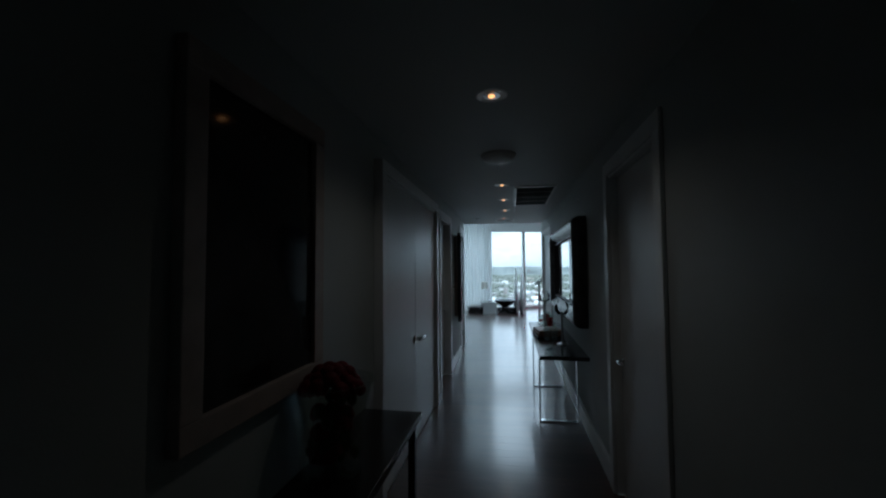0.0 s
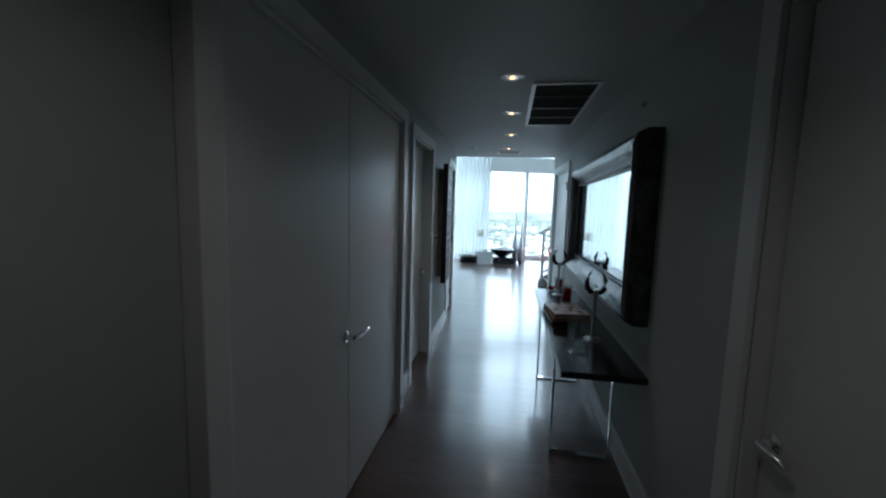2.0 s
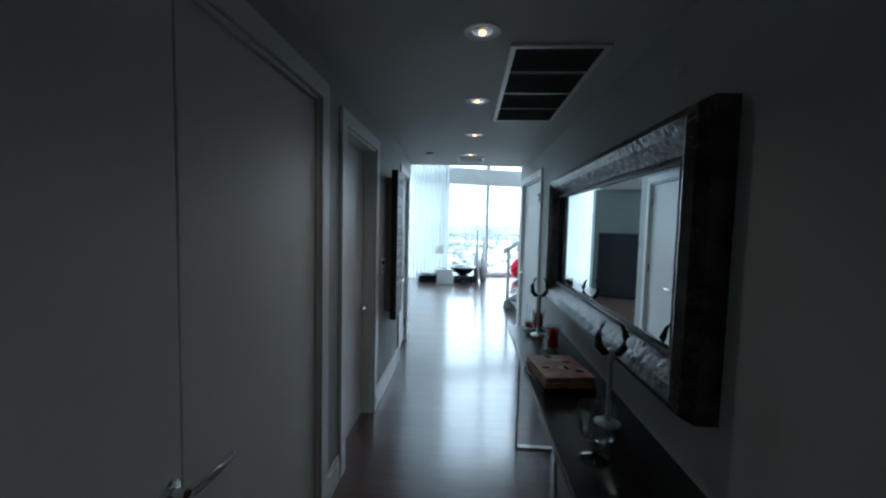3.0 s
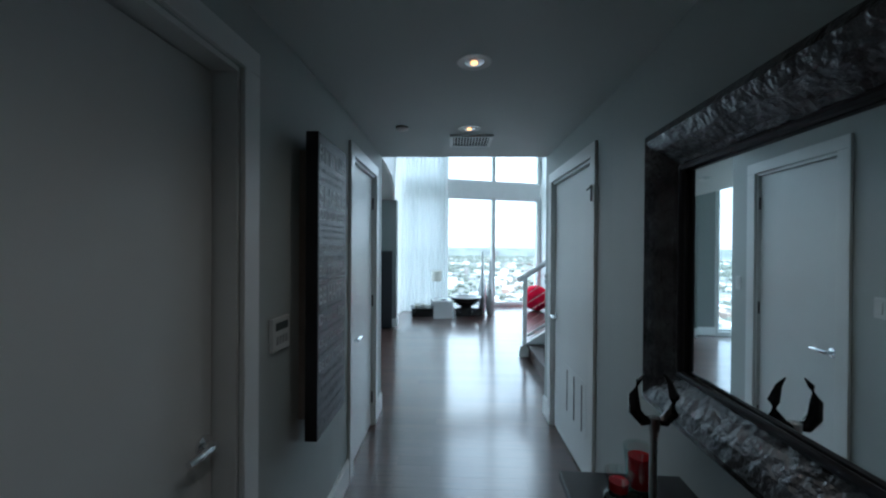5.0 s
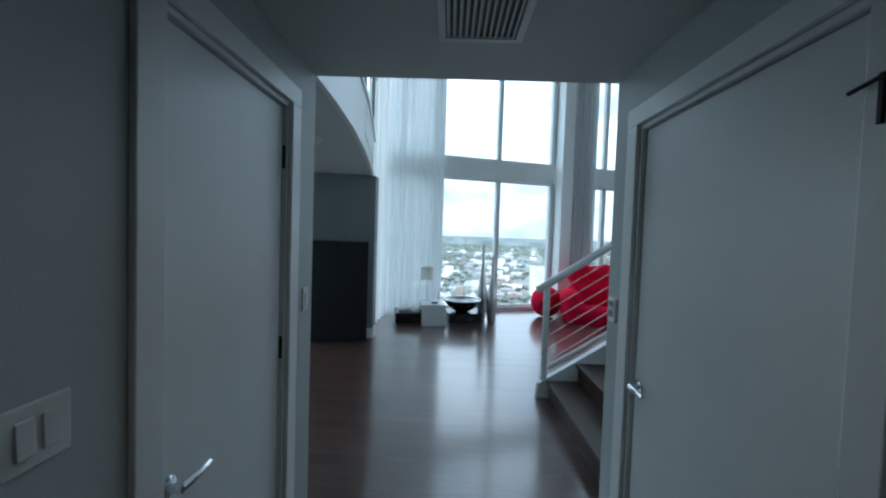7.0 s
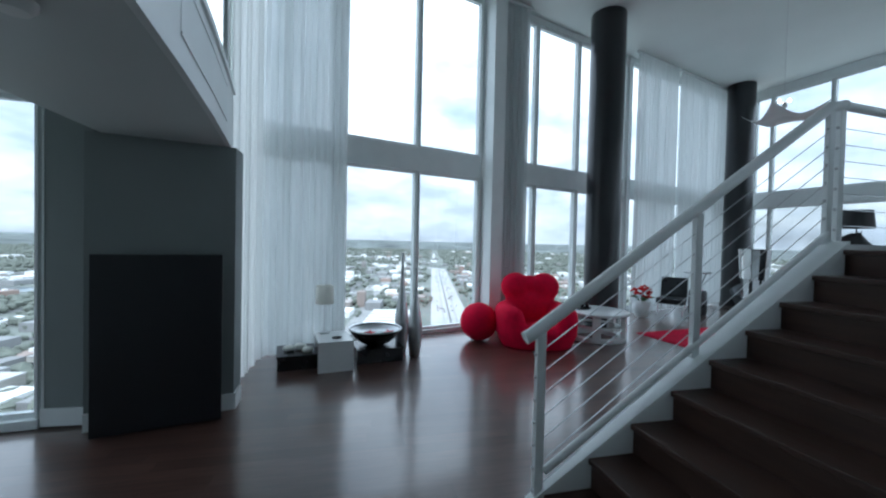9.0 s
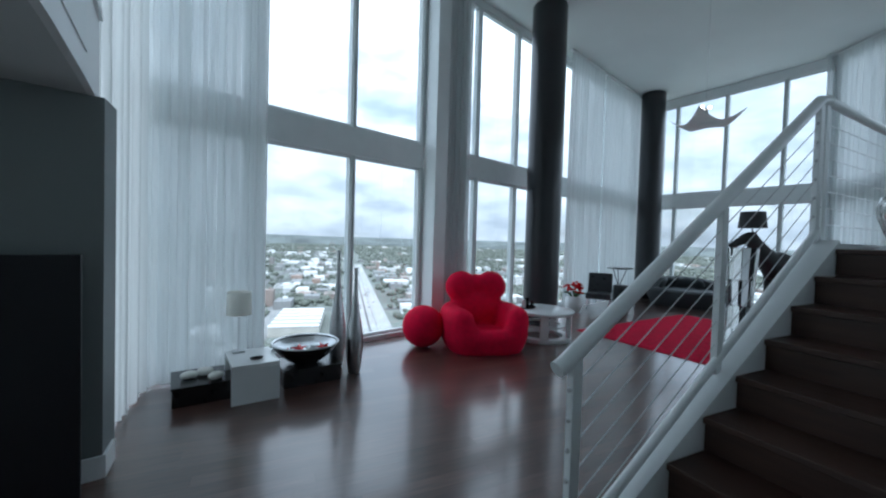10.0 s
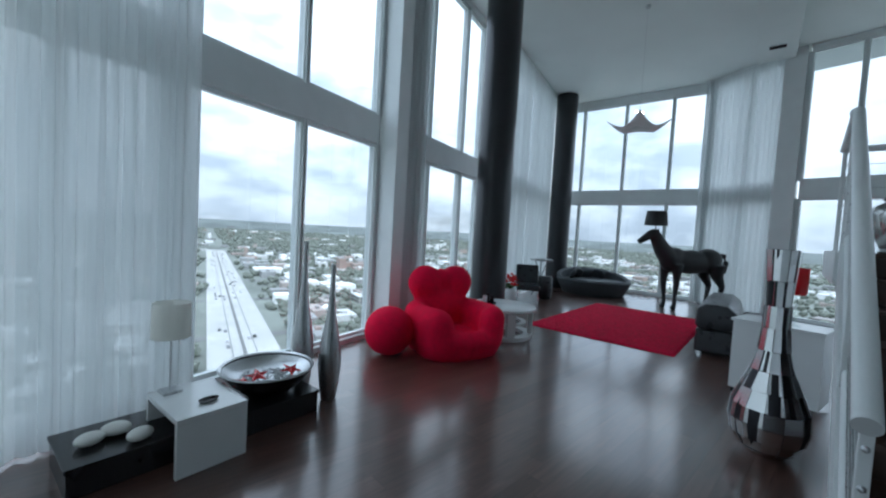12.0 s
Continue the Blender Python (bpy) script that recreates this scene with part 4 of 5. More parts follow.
# ---- living room, window end ----
bb = thing("low_black_box", rz(-0.02, 5.165, 9), "low glossy black display box on the floor", "display box")
bm = shape()
bx(bm, -0.235, 0.39, -0.25, 0.27, 0.0, 0.165, ID, 0.004)
part("carcass", bm, BLACK, bb)
bm = shape()
bx(bm, -0.245, 0.40, -0.26, 0.28, 0.165, 0.19, ID, 0.004)
part("top", bm, BLACK, bb)
for x, y, r, a in ((-0.11, 5.13, 0.062, 20), (0.02, 5.19, 0.066, -15), (0.13, 5.03, 0.062, 35)):
    t = thing("pebble", rz(x, y, a, 0.19), "smooth white oval stone on the black box", "stone", "white stones")
    bm = shape()
    blob(bm, (0, 0, r * 0.62), (r * 1.25, r, r * 0.62), ID, 3)
    part("stone", bm, STONE, t, "", True)
wt = thing("side_table", rz(0.445, 5.055, 9), "small white lacquered waterfall side table", "side table")
bm = shape()
bx(bm, -0.215, 0.215, -0.29, 0.29, 0.345, 0.38, ID, 0.003)
part("top", bm, LACQUER, wt)
for y0, y1 in ((-0.29, -0.255), (0.255, 0.29)):
    bm = shape()
    bx(bm, -0.215, 0.215, y0, y1, 0.0, 0.345, ID, 0.003)
    part("side_panel", bm, LACQUER, wt)
tl = thing("table_lamp", rz(0.315, 5.25, 9, 0.38), "slim steel table lamp with a white drum shade", "table lamp")
bm = shape()
bx(bm, -0.06, 0.06, -0.06, 0.06, 0.0, 0.018, ID, 0.002)
part("base", bm, STEEL, tl)
bm = shape()
tube(bm, [(0, 0, 0.018), (0, 0, 0.58)], 0.006, 10)
part("stem", bm, STEEL, tl, "", True)
bm = shape()
lathe(bm, [(0.122, 0.40), (0.117, 0.645), (0.114, 0.645), (0.119, 0.40), (0.122, 0.40)], ID, 40)
part("shade", bm, SHADE, tl, "white drum shade", True)
ta = thing("remote_tray", rz(0.49, 4.93, 15, 0.38), "small black oval tray", "tray")
bm = shape()
lathe(bm, [(0.0, 0.0), (0.055, 0.0), (0.066, 0.02), (0.062, 0.02), (0.052, 0.006), (0.0, 0.005)], ID, 28, 0.62)
part("dish", bm, BLACK, ta, "", True)
pb = thing("low_black_platform", rz(1.02, 5.30, 8), "low black display platform by the window", "display box")
bm = shape()
bx(bm, -0.30, 0.32, -0.25, 0.25, 0.0, 0.165, ID, 0.004)
part("carcass", bm, BLACK, pb)
bm = shape()
bx(bm, -0.31, 0.33, -0.26, 0.26, 0.165, 0.19, ID, 0.004)
part("top", bm, BLACK, pb)
bo = thing("decor_bowl", rz(1.0, 5.28, 0, 0.19), "wide dark bowl with a silver inside holding red stars", "bowl")
bm = shape()
lathe(bm, [(0.0, 0.0), (0.11, 0.0), (0.12, 0.008), (0.20, 0.045), (0.28, 0.11), (0.335, 0.175), (0.365, 0.225), (0.362, 0.232), (0.34, 0.22)], ID, 48)
part("shell", bm, BLACK, bo, "", True)
bm = shape()
lathe(bm, [(0.358, 0.231), (0.31, 0.175), (0.24, 0.125), (0.10, 0.09), (0.0, 0.08)], ID, 48)
part("lining", bm, STEEL, bo, "brushed silver lining", True)
bm = shape()
lathe(bm, [(0.366, 0.226), (0.372, 0.234), (0.362, 0.242), (0.346, 0.232), (0.352, 0.226), (0.366, 0.226)], ID, 48)
part("rim", bm, STEEL, bo, "brushed silver rim", True)
bm = shape()
rnd = random.Random(8)
for i in range(260):
    a, r = rnd.uniform(0, 6.283), 0.22 * math.sqrt(rnd.random())
    s = rnd.uniform(0.008, 0.015)
    blob(bm, (r * math.cos(a), r * math.sin(a), 0.115 + 0.35 * r * r + rnd.uniform(0, 0.012)), (s, s * 0.8, s * 0.7), ID, 1)
tagged(part("pebbles", bm, GRAVEL, bo, "clear glass pebbles"), "clear glass pebbles", "", "", "stuff")
for cx, cy, rot in ((-0.07, 0.03, 10), (0.20, 0.0, 40), (-0.22, -0.10, 70)):
    t = thing("star_ornament", pose(1.0 + cx, 5.28 + cy, 0.345 + 0.25 * (cx * cx + cy * cy), 14, -8, rot), "red star ornament resting in the bowl", "ornament", "red stars")
    bm = shape()
    top, bot = bm.verts.new((0, 0, 0.022)), bm.verts.new((0, 0, -0.015))
    rim = [bm.verts.new(((0.1 if k % 2 == 0 else 0.045) * math.cos(k * math.pi / 5), (0.1 if k % 2 == 0 else 0.045) * math.sin(k * math.pi / 5), 0)) for k in range(10)]
    for k in range(10):
        bm.faces.new((top, rim[k], rim[(k + 1) % 10]))
        bm.faces.new((bot, rim[(k + 1) % 10], rim[k]))
    part("star", bm, REDGLOSS, t)


def bottle_vase(x, y, hgt, r, label):
    t = thing("floor_vase", rz(x, y, 0), label, "floor vase", "metal floor vases")
    bm = shape()
    k = hgt
    lathe(bm, [(0.0, 0.0), (r * 0.6, 0.0), (r * 0.66, 0.01), (r * 0.85, 0.12 * k), (r, 0.26 * k), (r * 0.95, 0.36 * k), (r * 0.72, 0.48 * k), (r * 0.45, 0.6 * k), (r * 0.28, 0.75 * k), (r * 0.2, 0.9 * k), (r * 0.22, k), (r * 0.17, k), (r * 0.15, 0.9 * k), (0.0, 0.88 * k)], ID, 36)
    part("body", bm, STEEL, t, "", True)
    return t


bottle_vase(1.40, 5.52, 1.47, 0.105, "tall bottle-necked brushed metal floor vase")
bottle_vase(1.56, 5.27, 1.27, 0.105, "shorter bottle-necked brushed metal floor vase")

# red armchair
ac = thing("armchair", rz(3.66, 5.74, 166), "curvy red stretch-fabric lounge armchair", "armchair")
bm = shape()
# seat, and a padded wall round it: low in front, high at the arms, drawn in towards the floor
blob(bm, (0, 0.0, 0.17), (0.44, 0.44, 0.14), ID, 3)
lathe(bm, [(0.0, 0.0), (0.36, 0.0), (0.38, 0.06), (0.40, 0.2), (0.0, 0.22)], ID, 40)
for k in range(-25, 26):
    a = radians(6 * k)
    f = min(1.0, max(0.0, (abs(6 * k) - 26) / 26))
    top = 0.37 + 0.29 * f * f * (3 - 2 * f)
    r = 0.145 + 0.03 * f
    x = 0.49 * math.copysign(abs(math.sin(a)) ** 0.62, a)
    y = 0.03 + 0.44 * math.copysign(abs(math.cos(a)) ** 0.62, math.cos(a))
    tube(bm, [(x * 0.84, y * 0.9, 0.0), (x * 0.87, y * 0.93, 0.08), (x * 0.97, y * 0.99, 0.22), (x, y, max(0.23, top - r))], r, 14, ID, [r * 0.75, r * 0.92, r, r])
    blob(bm, (x, y, top - r), (r, r, r), ID, 2)
for sx in (-1, 1):
    blob(bm, (sx * 0.25, -0.40, 0.88), (0.27, 0.21, 0.26), ID, 3)
    blob(bm, (sx * 0.17, -0.39, 0.70), (0.25, 0.18, 0.25), ID, 3)
blob(bm, (0, -0.36, 0.48), (0.44, 0.20, 0.40), ID, 3)
blob(bm, (0, -0.40, 0.92), (0.18, 0.18, 0.17), ID, 3)
body = part("body", bm, REDCLOTH, ac)
rm = body.modifiers.new("skin", "REMESH")
rm.mode, rm.voxel_size, rm.use_smooth_shade = "VOXEL", 0.024, True
sm_ = body.modifiers.new("soft", "SMOOTH")
sm_.factor, sm_.iterations = 0.5, 16
bm = shape()
lathe(bm, [(0.0, 0.0), (0.30, 0.0), (0.31, 0.012), (0.0, 0.012)], ID, 32)
part("glide_base", bm, BLACKMATTE, ac)
ba = thing("ball_ottoman", rz(2.78, 6.02, 0), "red fabric ball footstool beside the armchair", "ottoman")
bm = shape()
blob(bm, (0, 0, 0.315), (0.315, 0.315, 0.315), ID, 4)
part("ball", bm, REDCLOTH, ba, "", True)
bm = shape()
tube(bm, [(0.316 * math.cos(a) * 0.5 - 0.1, 0.316 * math.sin(a) * 0.86 - 0.02, 0.315 + 0.316 * math.cos(a) * 0.5) for a in [k * 0.2 for k in range(0, 16)]], 0.003, 6)
part("seam", bm, REDCLOTH, ba)

# round white table with tray
rt = thing("round_table", rz(4.93, 5.86, 20) @ Matrix.Diagonal((1.22, 1.22, 1.1, 1)), "low round white table with an open cut-out base", "coffee table")
bm = shape()
lathe(bm, [(0.0, 0.40), (0.43, 0.40), (0.445, 0.41), (0.445, 0.44), (0.43, 0.45), (0.0, 0.45)], ID, 48)
part("tabletop", bm, LACQUER, rt, "", True)
bm = shape()
lathe(bm, [(0.30, 0.0), (0.41, 0.0), (0.415, 0.01), (0.415, 0.06), (0.30, 0.06), (0.30, 0.0)], ID, 48)
part("base_ring", bm, LACQUER, rt, "", True)
for k in range(5):
    bm = shape()
    bx(bm, 0.35, 0.41, -0.055, 0.055, 0.06, 0.40, pose(0, 0, 0, 0, 0, 72 * k), 0.004)
    part("upright", bm, LACQUER, rt)
bm = shape()
lathe(bm, [(0.26, 0.20), (0.33, 0.20), (0.33, 0.225), (0.26, 0.225), (0.26, 0.20)], ID, 48)
part("middle_ring", bm, LACQUER, rt, "", True)
tr_ = thing("serving_tray", rz(4.75, 6.0, 30, 0.495), "black serving tray on the round table", "tray")
bm = shape()
lathe(bm, [(0.0, 0.0), (0.17, 0.0), (0.18, 0.022), (0.175, 0.022), (0.165, 0.006), (0.0, 0.006)], ID, 32, 0.7)
part("dish", bm, BLACK, tr_, "", True)
for dx, dy, hgt, mat in ((-0.08, 0.02, 0.13, LACQUER), (0.0, 0.03, 0.16, BLACK), (0.08, 0.0, 0.11, BLACK)):
    t = thing("cup", rz(4.75 + dx, 6.0 + dy, 0, 0.502), "small glazed cup on the black tray", "cup", "cups on the tray")
    bm = shape()
    lathe(bm, [(0.0, 0.0), (0.03, 0.0), (0.036, 0.01), (0.036, hgt), (0.032, hgt), (0.03, 0.014), (0.0, 0.012)], ID, 20)
    part("cup_body", bm, mat, t, "", True)

# far seating corner
fp = thing("potted_flowers", rz(7.32, 7.52, 0) @ Matrix.Scale(1.35, 4), "red flowers in a round white pot", "potted plant")
bm = shape()
lathe(bm, [(0.0, 0.0), (0.10, 0.0), (0.15, 0.12), (0.15, 0.24), (0.13, 0.28), (0.11, 0.27), (0.0, 0.25)], ID, 28)
part("pot", bm, LACQUER, fp, "", True)
rnd = random.Random(21)
bm = shape()
for i in range(42):
    a, b = rnd.uniform(0, 6.283), rnd.uniform(0.1, 1.4)
    r = rnd.uniform(0.10, 0.2)
    c = Vector((r * math.cos(a) * math.cos(b), r * math.sin(a) * math.cos(b), 0.34 + r * math.sin(b)))
    for k in range(4):
        blob(bm, c + Vector((rnd.uniform(-0.02, 0.02), rnd.uniform(-0.02, 0.02), rnd.uniform(-0.012, 0.012))), (0.024, 0.024, 0.014), ID, 1)
part("blossom", bm, REDGLOSS, fp)
bm = shape()
for i in range(26):
    a = rnd.uniform(0, 6.283)
    v = [bm.verts.new(p) for p in ((0.04 * math.cos(a), 0.04 * math.sin(a), 0.26), (0.12 * math.cos(a + 0.25), 0.12 * math.sin(a + 0.25), 0.36), (0.21 * math.cos(a), 0.21 * math.sin(a), 0.34), (0.12 * math.cos(a - 0.25), 0.12 * math.sin(a - 0.25), 0.33))]
    bm.faces.new(v)
part("leaves", bm, LEAF, fp)
bc = thing("lounge_chair", rz(8.25, 7.62, 128), "black leather lounge chair on a metal frame", "chair")
bm = shape()
bx(bm, -0.29, 0.29, -0.26, 0.32, 0.28, 0.42, ID, 0.03)
part("seat", bm, LEATHER, bc)
bm = shape()
bx(bm, -0.29, 0.29, -0.07, 0.05, 0.36, 0.88, pose(0, -0.26, 0.02, 12, 0, 0), 0.03)
part("backrest", bm, LEATHER, bc)
for sx in (-0.26, 0.26):
    for sy in (-0.22, 0.28):
        bm = shape()
        tube(bm, [(sx, sy, 0), (sx * 0.95, sy * 0.95, 0.29)], 0.014, 10)
        part("leg", bm, CHROME, bc, "", True)
dr = thing("drum_stool", rz(8.95, 7.55, 0), "round black drum stool", "stool")
bm = shape()
lathe(bm, [(0.0, 0.0), (0.17, 0.0), (0.19, 0.03), (0.20, 0.3), (0.19, 0.57), (0.17, 0.6), (0.0, 0.61)], ID, 32)
part("drum", bm, LEATHER, dr, "", True)
tt = thing("tray_stand", rz(9.35, 7.95, 30), "tray table on crossed metal legs", "tray table")
bm = shape()
lathe(bm, [(0.0, 0.98), (0.30, 0.98), (0.32, 1.02), (0.31, 1.02), (0.29, 0.99), (0.0, 0.99)], ID, 36)
part("tray", bm, STEEL, tt, "", True)
for k in range(3):
    a = k * 2.094
    bm = shape()
    tube(bm, [(0.24 * math.cos(a), 0.24 * math.sin(a), 0.0), (-0.03 * math.cos(a), -0.03 * math.sin(a), 0.55), (-0.2 * math.cos(a), -0.2 * math.sin(a), 0.98)], 0.012, 8)
    part("leg", bm, DARKMETAL, tt, "", True)

rg = thing("rug", rz(7.90, 5.02, 5.8), "thick bright red rectangular rug", "rug")
bm = shape()
bmesh.ops.create_grid(bm, x_segments=90, y_segments=56, size=0.5, matrix=pose(0, 0, 0.022) @ Matrix.Diagonal((3.74, 2.42, 1, 1)))
rnd = random.Random(2)
for v in bm.verts:
    v.co.z += rnd.uniform(-0.005, 0.005)
    if v.is_boundary:
        v.co.z = 0.006
bx(bm, -1.86, 1.86, -1.2, 1.2, 0.0, 0.008)
part("rug_body", bm, RUG, rg)

db = thing("round_daybed", rz(11.42, 7.38, 0), "round dark grey daybed with loose cushions", "daybed")
bm = shape()
lathe(bm, [(0.0, 0.0), (0.86, 0.0), (0.9, 0.03), (1.05, 0.33), (1.08, 0.42), (1.04, 0.47), (0.96, 0.45), (0.9, 0.34), (0.0, 0.34)], ID, 56)
part("tub", bm, DAYBED, db, "", True)
bm = shape()
prev = None
for k in range(29):
    a = radians(-60 + 205 * k / 28)
    hgt = 0.42 + 0.26 * math.sin(math.pi * k / 28)
    ring = [bm.verts.new((r * math.cos(a), r * math.sin(a), z)) for r, z in ((0.93, 0.36), (1.06, 0.40), (1.09, hgt), (1.02, hgt + 0.05), (0.95, hgt))]
    if prev:
        for q in range(5):
            bm.faces.new((prev[q], prev[(q + 1) % 5], ring[(q + 1) % 5], ring[q]))
    prev = ring
part("backrest", bm, DAYBED, db, "", True)
bm = shape()
lathe(bm, [(0.0, 0.341), (0.88, 0.341), (0.9, 0.36), (0.87, 0.40), (0.0, 0.41)], ID, 48)
part("mattress", bm, DAYBED, db, "", True)
for a, rr, tilt in ((75, 0.62, 20), (40, 0.66, -10), (10, 0.64, 12), (112, 0.6, 5)):
    t = thing("cushion", pose(11.42 + rr * math.cos(radians(a)), 7.38 + rr * math.sin(radians(a)), 0.56, -58, tilt, a - 90), "dark grey cushion leaning on the daybed back", "cushion", "daybed cushions")
    bm = shape()
    bmesh.ops.create_cube(bm, size=1.0, matrix=Matrix.Diagonal((0.5, 0.40, 0.16, 1)))
    c = part("cushion_body", bm, LEATHER if tilt > 15 else DAYBED, t, "", True)
    smooth_on(c, 3)

# horse lamp
hl = thing("horse_lamp", rz(11.25, 4.80, 142), "life-size matt black horse floor lamp with a black shade", "floor lamp")
bm = shape()
blob(bm, (0.0, 0, 1.22), (0.72, 0.27, 0.31), ID, 3)
blob(bm, (0.46, 0, 1.26), (0.34, 0.24, 0.33), ID, 3)
blob(bm, (-0.50, 0, 1.28), (0.36, 0.27, 0.31), ID, 3)
tube(bm, [(0.55, 0, 1.28), (0.78, 0, 1.52), (0.95, 0, 1.78), (1.02, 0, 1.93)], 0.2, 16, ID, [0.25, 0.20, 0.15, 0.12])
tube(bm, [(0.98, 0, 1.92), (1.12, 0, 1.86), (1.30, 0, 1.74), (1.42, 0, 1.66)], 0.1, 14, ID, [0.12, 0.115, 0.085, 0.07])
for s in (-1, 1):
    tube(bm, [(0.95, s * 0.05, 1.98), (0.93, s * 0.06, 2.08)], 0.03, 8, ID, [0.032, 0.008])
for x, s, bend in ((0.52, -1, 0.03), (0.44, 1, -0.02)):
    tube(bm, [(x, s * 0.15, 1.15), (x + bend, s * 0.15, 0.78), (x + bend, s * 0.15, 0.62), (x, s * 0.15, 0.32), (x - 0.01, s * 0.15, 0.14), (x + 0.04, s * 0.15, 0.0)], 0.07, 12, ID, [0.15, 0.085, 0.075, 0.05, 0.055, 0.075])
for x, s in ((-0.62, -1), (-0.72, 1)):
    tube(bm, [(x + 0.08, s * 0.16, 1.18), (x + 0.06, s * 0.16, 0.88), (x - 0.10, s * 0.16, 0.62), (x - 0.06, s * 0.16, 0.34), (x - 0.05, s * 0.16, 0.14), (x, s * 0.16, 0.0)], 0.08, 12, ID, [0.21, 0.14, 0.075, 0.052, 0.055, 0.075])
tube(bm, [(-0.80, 0, 1.44), (-0.95, 0, 1.42), (-1.02, 0, 1.25), (-1.0, 0, 0.95)], 0.05, 10, ID, [0.05, 0.075, 0.07, 0.03])
hb = part("horse", bm, BLACKMATTE, hl)
rm = hb.modifiers.new("skin", "REMESH")
rm.mode, rm.voxel_size, rm.use_smooth_shade = "VOXEL", 0.026, True
s2 = hb.modifiers.new("soft", "SMOOTH")
s2.factor, s2.iterations = 0.5, 5
bm = shape()
tube(bm, [(0.99, 0, 1.98), (0.99, 0, 2.2)], 0.012, 10)
part("stem", bm, DARKMETAL, hl)
bm = shape()
lathe(bm, [(0.27, 2.10), (0.23, 2.46), (0.225, 2.46), (0.265, 2.10), (0.27, 2.10)], pose(0.99, 0, 0), 36)
part("shade", bm, BLACKMATTE, hl, "black fabric shade", True)

# sofa end
so = thing("sofa", rz(6.74, 3.06, 8), "black leather sofa with a bolster back and chrome tube arm", "sofa")
bm = shape()
bx(bm, 0.0, 2.0, -0.40, 0.46, 0.05, 0.40, ID, 0.03)
part("base", bm, LEATHER, so)
bm = shape()
ring = []
for x in (-0.05, -0.02, 1.97, 2.0):
    k = 0.93 if x in (-0.05, 2.0) else 1.0
    ring.append([bm.verts.new((x, 0.22 + (y - 0.22) * k, 0.58 + (z - 0.58) * k)) for y, z in ((0.47, 0.46), (0.42, 0.404), (0.06, 0.404), (-0.10, 0.50), (-0.04, 0.68), (0.08, 0.785), (0.36, 0.785), (0.46, 0.70))])
for p, q in zip(ring, ring[1:]):
    for k in range(8):
        bm.faces.new((p[k], p[(k + 1) % 8], q[(k + 1) % 8], q[k]))
bm.faces.new(ring[0])
bm.faces.new(ring[-1][::-1])
bmesh.ops.bevel(bm, geom=list(bm.edges), offset=0.018, segments=2, affect="EDGES", profile=0.5)
part("backrest", bm, LEATHER, so, "thick padded bolster back", True)
bm = shape()
bx(bm, 0.03, 1.97, -0.42, -0.11, 0.402, 0.50, ID, 0.03)
part("seat_cushion", bm, LEATHER, so)
bm = shape()
tube(bm, [(0.10, -0.43, 0.05), (0.10, -0.45, 0.30), (0.10, -0.42, 0.56), (0.10, -0.2, 0.60)], 0.014, 10)
part("arm_tube", bm, CHROME, so, "bent chrome arm tube", True)
for x in (0.08, 1.92):
    for y in (-0.34, 0.40):
        bm = shape()
        bx(bm, x - 0.03, x + 0.03, y - 0.03, y + 0.03, 0, 0.05)
        part("foot", bm, CHROME, so)

# pendant
pe = thing("pendant_lamp", rz(8.0, 5.08, -24, 3.97) @ Matrix.Scale(0.87, 4), "white draped fabric pendant lamp with raised corners", "pendant lamp")
bm = shape()
n = 22
gv_ = [[None] * (n + 1) for _ in range(n + 1)]
for i in range(n + 1):
    for j in range(n + 1):
        u, v = 2 * i / n - 1, 2 * j / n - 1
        r = math.hypot(u, v)
        z = 0.36 * math.exp(-3.4 * r) + 0.22 * (abs(u * v) ** 1.5) + 0.04 * r * r - 0.12
        gv_[i][j] = bm.verts.new((u * 0.45 * (1 + 0.12 * v * v), v * 0.45 * (1 + 0.12 * u * u), z))
for i in range(n):
    for j in range(n):
        bm.faces.new((gv_[i][j], gv_[i + 1][j], gv_[i + 1][j + 1], gv_[i][j + 1]))
sh = part("shade", bm, FABRIC, pe, "white draped fabric", True)
so_ = sh.modifiers.new("thick", "SOLIDIFY")
so_.thickness = 0.006
bm = shape()
tube(bm, [(0, 0, 0.22), (0, 0, (HL - 3.97) / 0.87 - 0.004)], 0.0025, 6)
part("cable", bm, STEEL, pe)
bm = shape()
lathe(bm, [(0, 0.30), (0.03, 0.30), (0.05, 0.24), (0.05, 0.20), (0, 0.20)], ID, 20)
part("lamp_holder", bm, STEEL, pe, "", True)
for dx in (-0.09, 0.09):
    bm = shape()
    tube(bm, [(0, 0, 0.27), (dx, 0, 0.31)], 0.005, 8)
    arm = part("lamp_arm", bm, STEEL, pe)
    bm = shape()
    blob(bm, (dx, 0, 0.33), (0.026, 0.026, 0.03), ID, 2)
    part("bulb", bm, WARMBULB, arm, "small lit halogen bulb", True)
bm = shape()
lathe(bm, [(0, 2.66), (0.05, 2.67), (0.055, 2.70), (0.055, 2.73), (0, 2.734)], ID, 20)
part("ceiling_canopy", bm, STEEL, pe, "", True)

